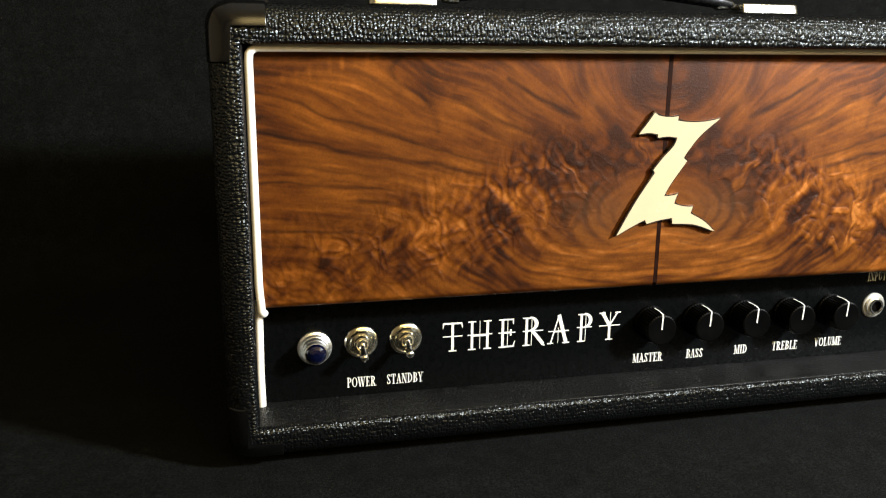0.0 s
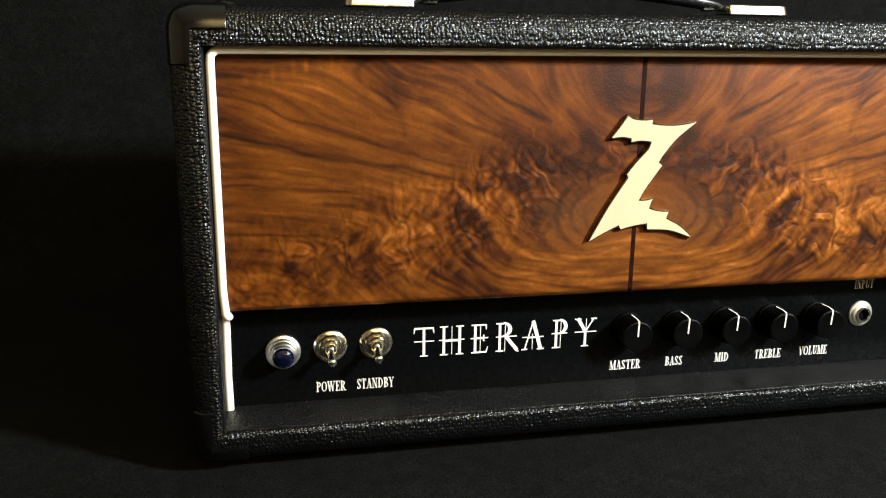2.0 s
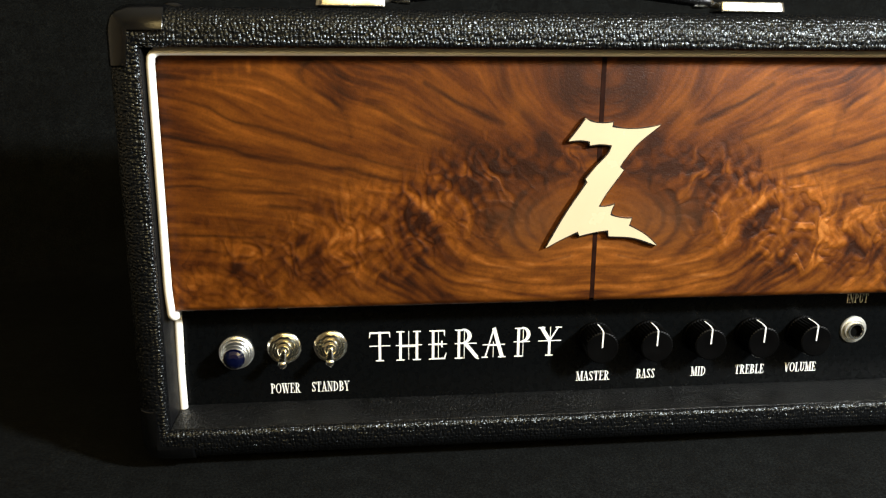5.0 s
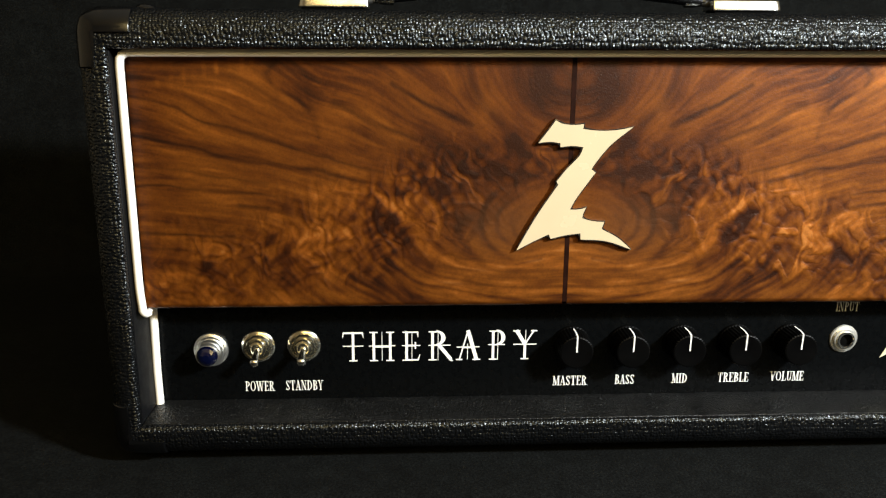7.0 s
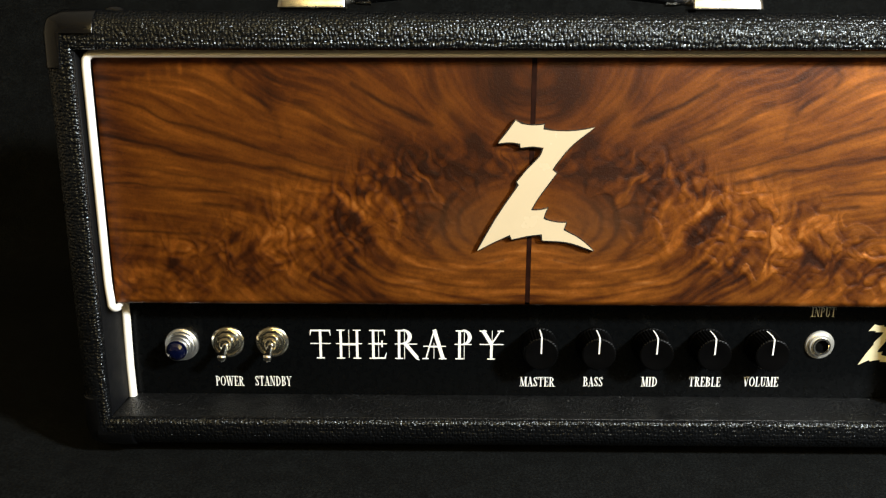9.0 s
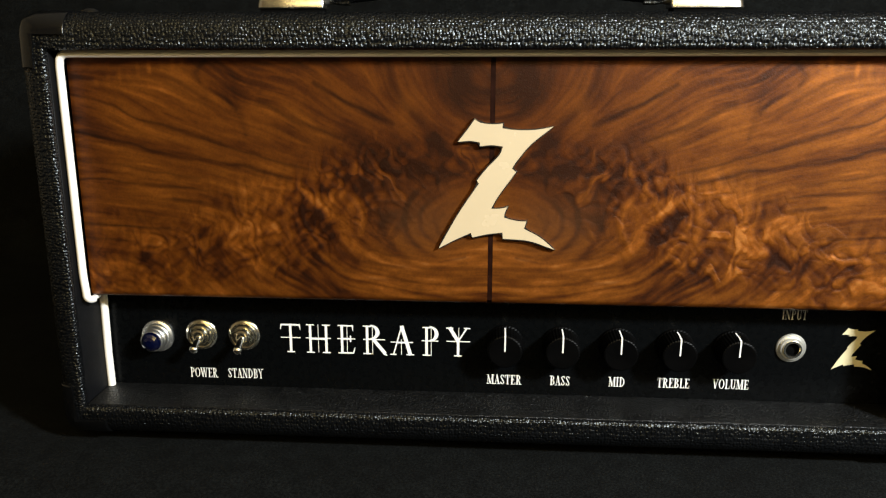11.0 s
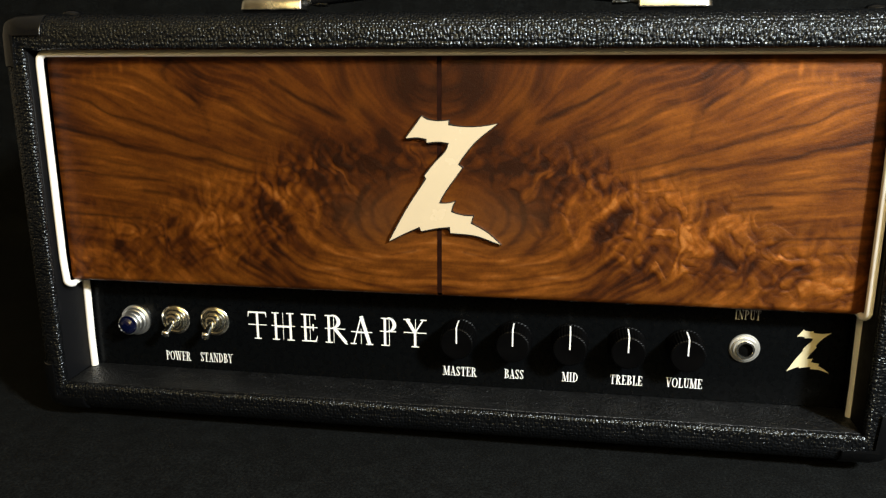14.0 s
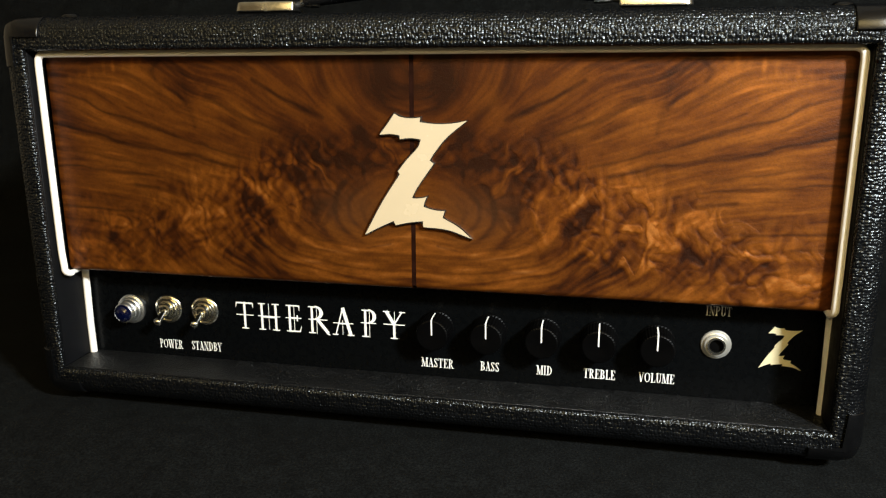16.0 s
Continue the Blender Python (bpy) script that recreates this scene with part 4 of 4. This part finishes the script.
# ---- controls ----
def pilot_lamp(x, z):
    bezel = part("pilot_lamp", lathe([(0.0118, 0.0), (0.0121, 0.0008), (0.0119, 0.0022), (0.0104, 0.0030), (0.0102, 0.0046), (0.0098, 0.0052), (0.0092, 0.0056), (0.0090, 0.0088), (0.0086, 0.0094), (0.0082, 0.0098), (0.0081, 0.0128), (0.0076, 0.0134), (0.0070, 0.0134), (0.0068, 0.0110), (0.0, 0.0108)], x, PANEL_Y, z, 48), BRUSHED, AMP, "stepped aluminium bezel of the pilot lamp")
    bm = bmesh.new()
    rings = [(0.0073, 0.0112, 0.0), (0.0073, 0.0138, 0.0), (0.0064, 0.0158, 0.5), (0.0044, 0.0173, 0.0), (0.0022, 0.0180, 0.5)]
    made = []
    for r, h, off in rings:
        made.append([bm.verts.new((x + r * math.cos(2 * math.pi * (i + off) / 14), PANEL_Y - h, z + r * math.sin(2 * math.pi * (i + off) / 14))) for i in range(14)])
    bmesh.ops.convex_hull(bm, input=bm.verts)
    part("jewel", bm, JEWEL, bezel, "faceted dark blue glass jewel", smooth=False)


def toggle_switch(x, z):
    base = part("toggle_switch", lathe([(0.0, 0.0), (0.0116, 0.0), (0.0118, 0.0005), (0.0110, 0.0014), (0.0098, 0.0018), (0.0094, 0.0015), (0.0, 0.0015)], x, PANEL_Y, z, 40), CHROME, AMP, "chrome toggle switch with the lever down")
    part("nut", lathe([(0.0092, 0.0014), (0.0091, 0.0022), (0.0080, 0.0035), (0.0070, 0.0037), (0.0065, 0.0029), (0.0, 0.0029)], x, PANEL_Y, z, 10, 0.0), CHROME, base)
    part("bushing", lathe([(0.0060, 0.003), (0.0060, 0.0064), (0.0055, 0.0072), (0.0042, 0.0076), (0.0036, 0.0070), (0.0, 0.0070)], x, PANEL_Y, z, 32), CHROME, base, "threaded chrome collar")
    ax = Vector((x, PANEL_Y - 0.0055, z - 0.0002))
    tip = Vector((x, PANEL_Y - 0.0175, z - 0.0058))
    d = tip - ax
    pts = [ax + d * f for f in (0, 0.25, 0.5, 0.75, 0.88, 0.98, 1.06, 1.13, 1.17)]
    part("lever", tube(pts, [0.0021, 0.0022, 0.0024, 0.0027, 0.0030, 0.0032, 0.0030, 0.0020, 0.0006], 16), LEVER, base, "bat-shaped chrome lever")


def knob(x, z):
    bm = lathe([(0.0134, 0.0005), (0.0134, 0.0022), (0.0128, 0.0030), (0.0126, 0.0150), (0.0119, 0.0192), (0.0108, 0.0196), (0.0, 0.0190)], x, PANEL_Y, z, 72)
    for v in bm.verts:
        h, r = PANEL_Y - v.co.y, math.hypot(v.co.x - x, v.co.z - z)
        if 0.0028 < h < 0.0194 and r > 0.0115:
            k = round(math.atan2(v.co.z - z, v.co.x - x) / (2 * math.pi) * 72)
            if k % 2:
                f = (r - 0.0004) / r
                v.co.x, v.co.z = x + (v.co.x - x) * f, z + (v.co.z - z) * f
    ob = part("knob", bm, KNOB, AMP, "black fluted control knob with a white pointer line", smooth=False)
    w = 0.0005
    line = bmesh.new()
    prof = [(0.0003, 0.0193), (0.0106, 0.0199), (0.0122, 0.0195), (0.0131, 0.0150), (0.0132, 0.0060)]
    left = [line.verts.new((x - w, PANEL_Y - h, z + r)) for r, h in prof]
    right = [line.verts.new((x + w, PANEL_Y - h, z + r)) for r, h in prof]
    for i in range(len(prof) - 1):
        line.faces.new((left[i], right[i], right[i + 1], left[i + 1]))
    part("pointer_line", line, WHITE, ob, "white pointer line", smooth=False)


def jack(x, z):
    ob = part("input_jack", lathe([(0.0104, 0.0), (0.0105, 0.0006), (0.0100, 0.0013), (0.0086, 0.0016), (0.0, 0.0016)], x, PANEL_Y, z, 40), ZINC, AMP, "chrome input jack with an empty round socket")
    part("nut", lathe([(0.0085, 0.0014), (0.0085, 0.0028), (0.0079, 0.0034), (0.0066, 0.0035), (0.0062, 0.0029)], x, PANEL_Y, z, 40), ZINC, ob, "round chrome nut")
    part("collar", lathe([(0.0064, 0.002), (0.0064, 0.0044), (0.0061, 0.0050), (0.0050, 0.0050), (0.0046, 0.0044)], x, PANEL_Y, z, 36), LEVER, ob)
    # shallow disc; near-black colour stands in for the shade inside a deep socket
    part("socket", lathe([(0.0046, 0.0044), (0.0045, 0.0016), (0.0043, 0.0017), (0.0, 0.0017)], x, PANEL_Y, z, 24), DARK, ob, "dark empty socket")


pilot_lamp(-0.2439, 0.0588)
toggle_switch(-0.2113, 0.0606)
toggle_switch(-0.1793, 0.0609)
for k in range(5):
    knob(0.0113 + 0.0400 * k, 0.0600)
jack(0.2118, 0.0612)

# ---- carrying handle ----
HANDLE_Y = 0.158
bm = tube([(-0.128 + 0.256 * k / 28, HANDLE_Y, 0.3030 + 0.0125 * math.sin(math.pi * k / 28)) for k in range(29)], [0.0040 + 0.0036 * math.sin(math.pi * k / 28) ** 0.5 for k in range(29)], 18)
handle = part("handle", bm, STRAP, AMP, "black carrying handle with nickel end caps")
for v in handle.data.vertices:
    v.co.y = HANDLE_Y + (v.co.y - HANDLE_Y) * 1.5
for sx in (-1, 1):
    near, far = 0.1345, (0.1885 if sx < 0 else 0.1905)
    bm = box(min(sx * near, sx * far), max(sx * near, sx * far), HANDLE_Y - 0.0125, HANDLE_Y + 0.0125, 0.2952, 0.3035, 0.0)
    for v in bm.verts:
        if v.co.z > 0.3:
            v.co.y = HANDLE_Y + (v.co.y - HANDLE_Y) * 0.86
            v.co.x -= sx * 0.0012 if abs(v.co.x) > 0.16 else 0.0
    ends = [e for e in bm.edges if all(abs(v.co.x) > 0.18 for v in e.verts) and abs(e.verts[0].co.z - e.verts[1].co.z) > 0.006]
    bmesh.ops.bevel(bm, geom=ends, offset=0.0060, segments=6, profile=0.5, affect="EDGES")
    rims = [e for e in bm.edges if len(e.link_faces) == 2 and e.calc_face_angle() > 0.7]
    bmesh.ops.bevel(bm, geom=rims, offset=0.0012, segments=3, profile=0.5, affect="EDGES")
    # near-black block fills the gap between cap and cabinet top
    part("end_base", box(min(sx * 0.1365, sx * 0.1855), max(sx * 0.1365, sx * 0.1855), HANDLE_Y - 0.0100, HANDLE_Y + 0.0100, TOP - 0.0003, 0.2958, 0.0008), DARK, handle, "black rubber pad under the end cap")
    part("end_cap", bm, NICKEL, handle, "worn nickel handle end cap")
    # a pressed metal clip closes the strap, with a dark throat between it and the cap
    bm = tube([(sx * q, HANDLE_Y, 0.3024) for q in (0.1146, 0.1150, 0.1225, 0.1280, 0.1318)], [0.0038, 0.0046, 0.0045, 0.0037, 0.0020], 8)
    for v in bm.verts:
        v.co.y = HANDLE_Y + (v.co.y - HANDLE_Y) * 1.35
    part("ferrule", bm, CLIP, handle, "pressed bright metal clip on the strap")
    part("throat", tube([(sx * 0.1290, HANDLE_Y, 0.3016), (sx * 0.1380, HANDLE_Y, 0.3000)], 0.0026, 14), RUBBER, handle, "dark throat of the strap inside the cap")

# small screw on the top, beside the corner
for sx in (-1, 1):
    bm = lathe([(0.0075, 0.0), (0.0072, 0.0018), (0.0055, 0.0034), (0.0025, 0.0042), (0.0, 0.0043)], 0, 0, 0, 20)
    bmesh.ops.rotate(bm, matrix=Matrix.Rotation(radians(-90), 3, "X"), verts=bm.verts)
    bmesh.ops.translate(bm, vec=(sx * 0.2705, 0.042, TOP - 0.0002), verts=bm.verts)
    part("corner_screw", bm, PLASTIC, AMP, "dark round screw head")
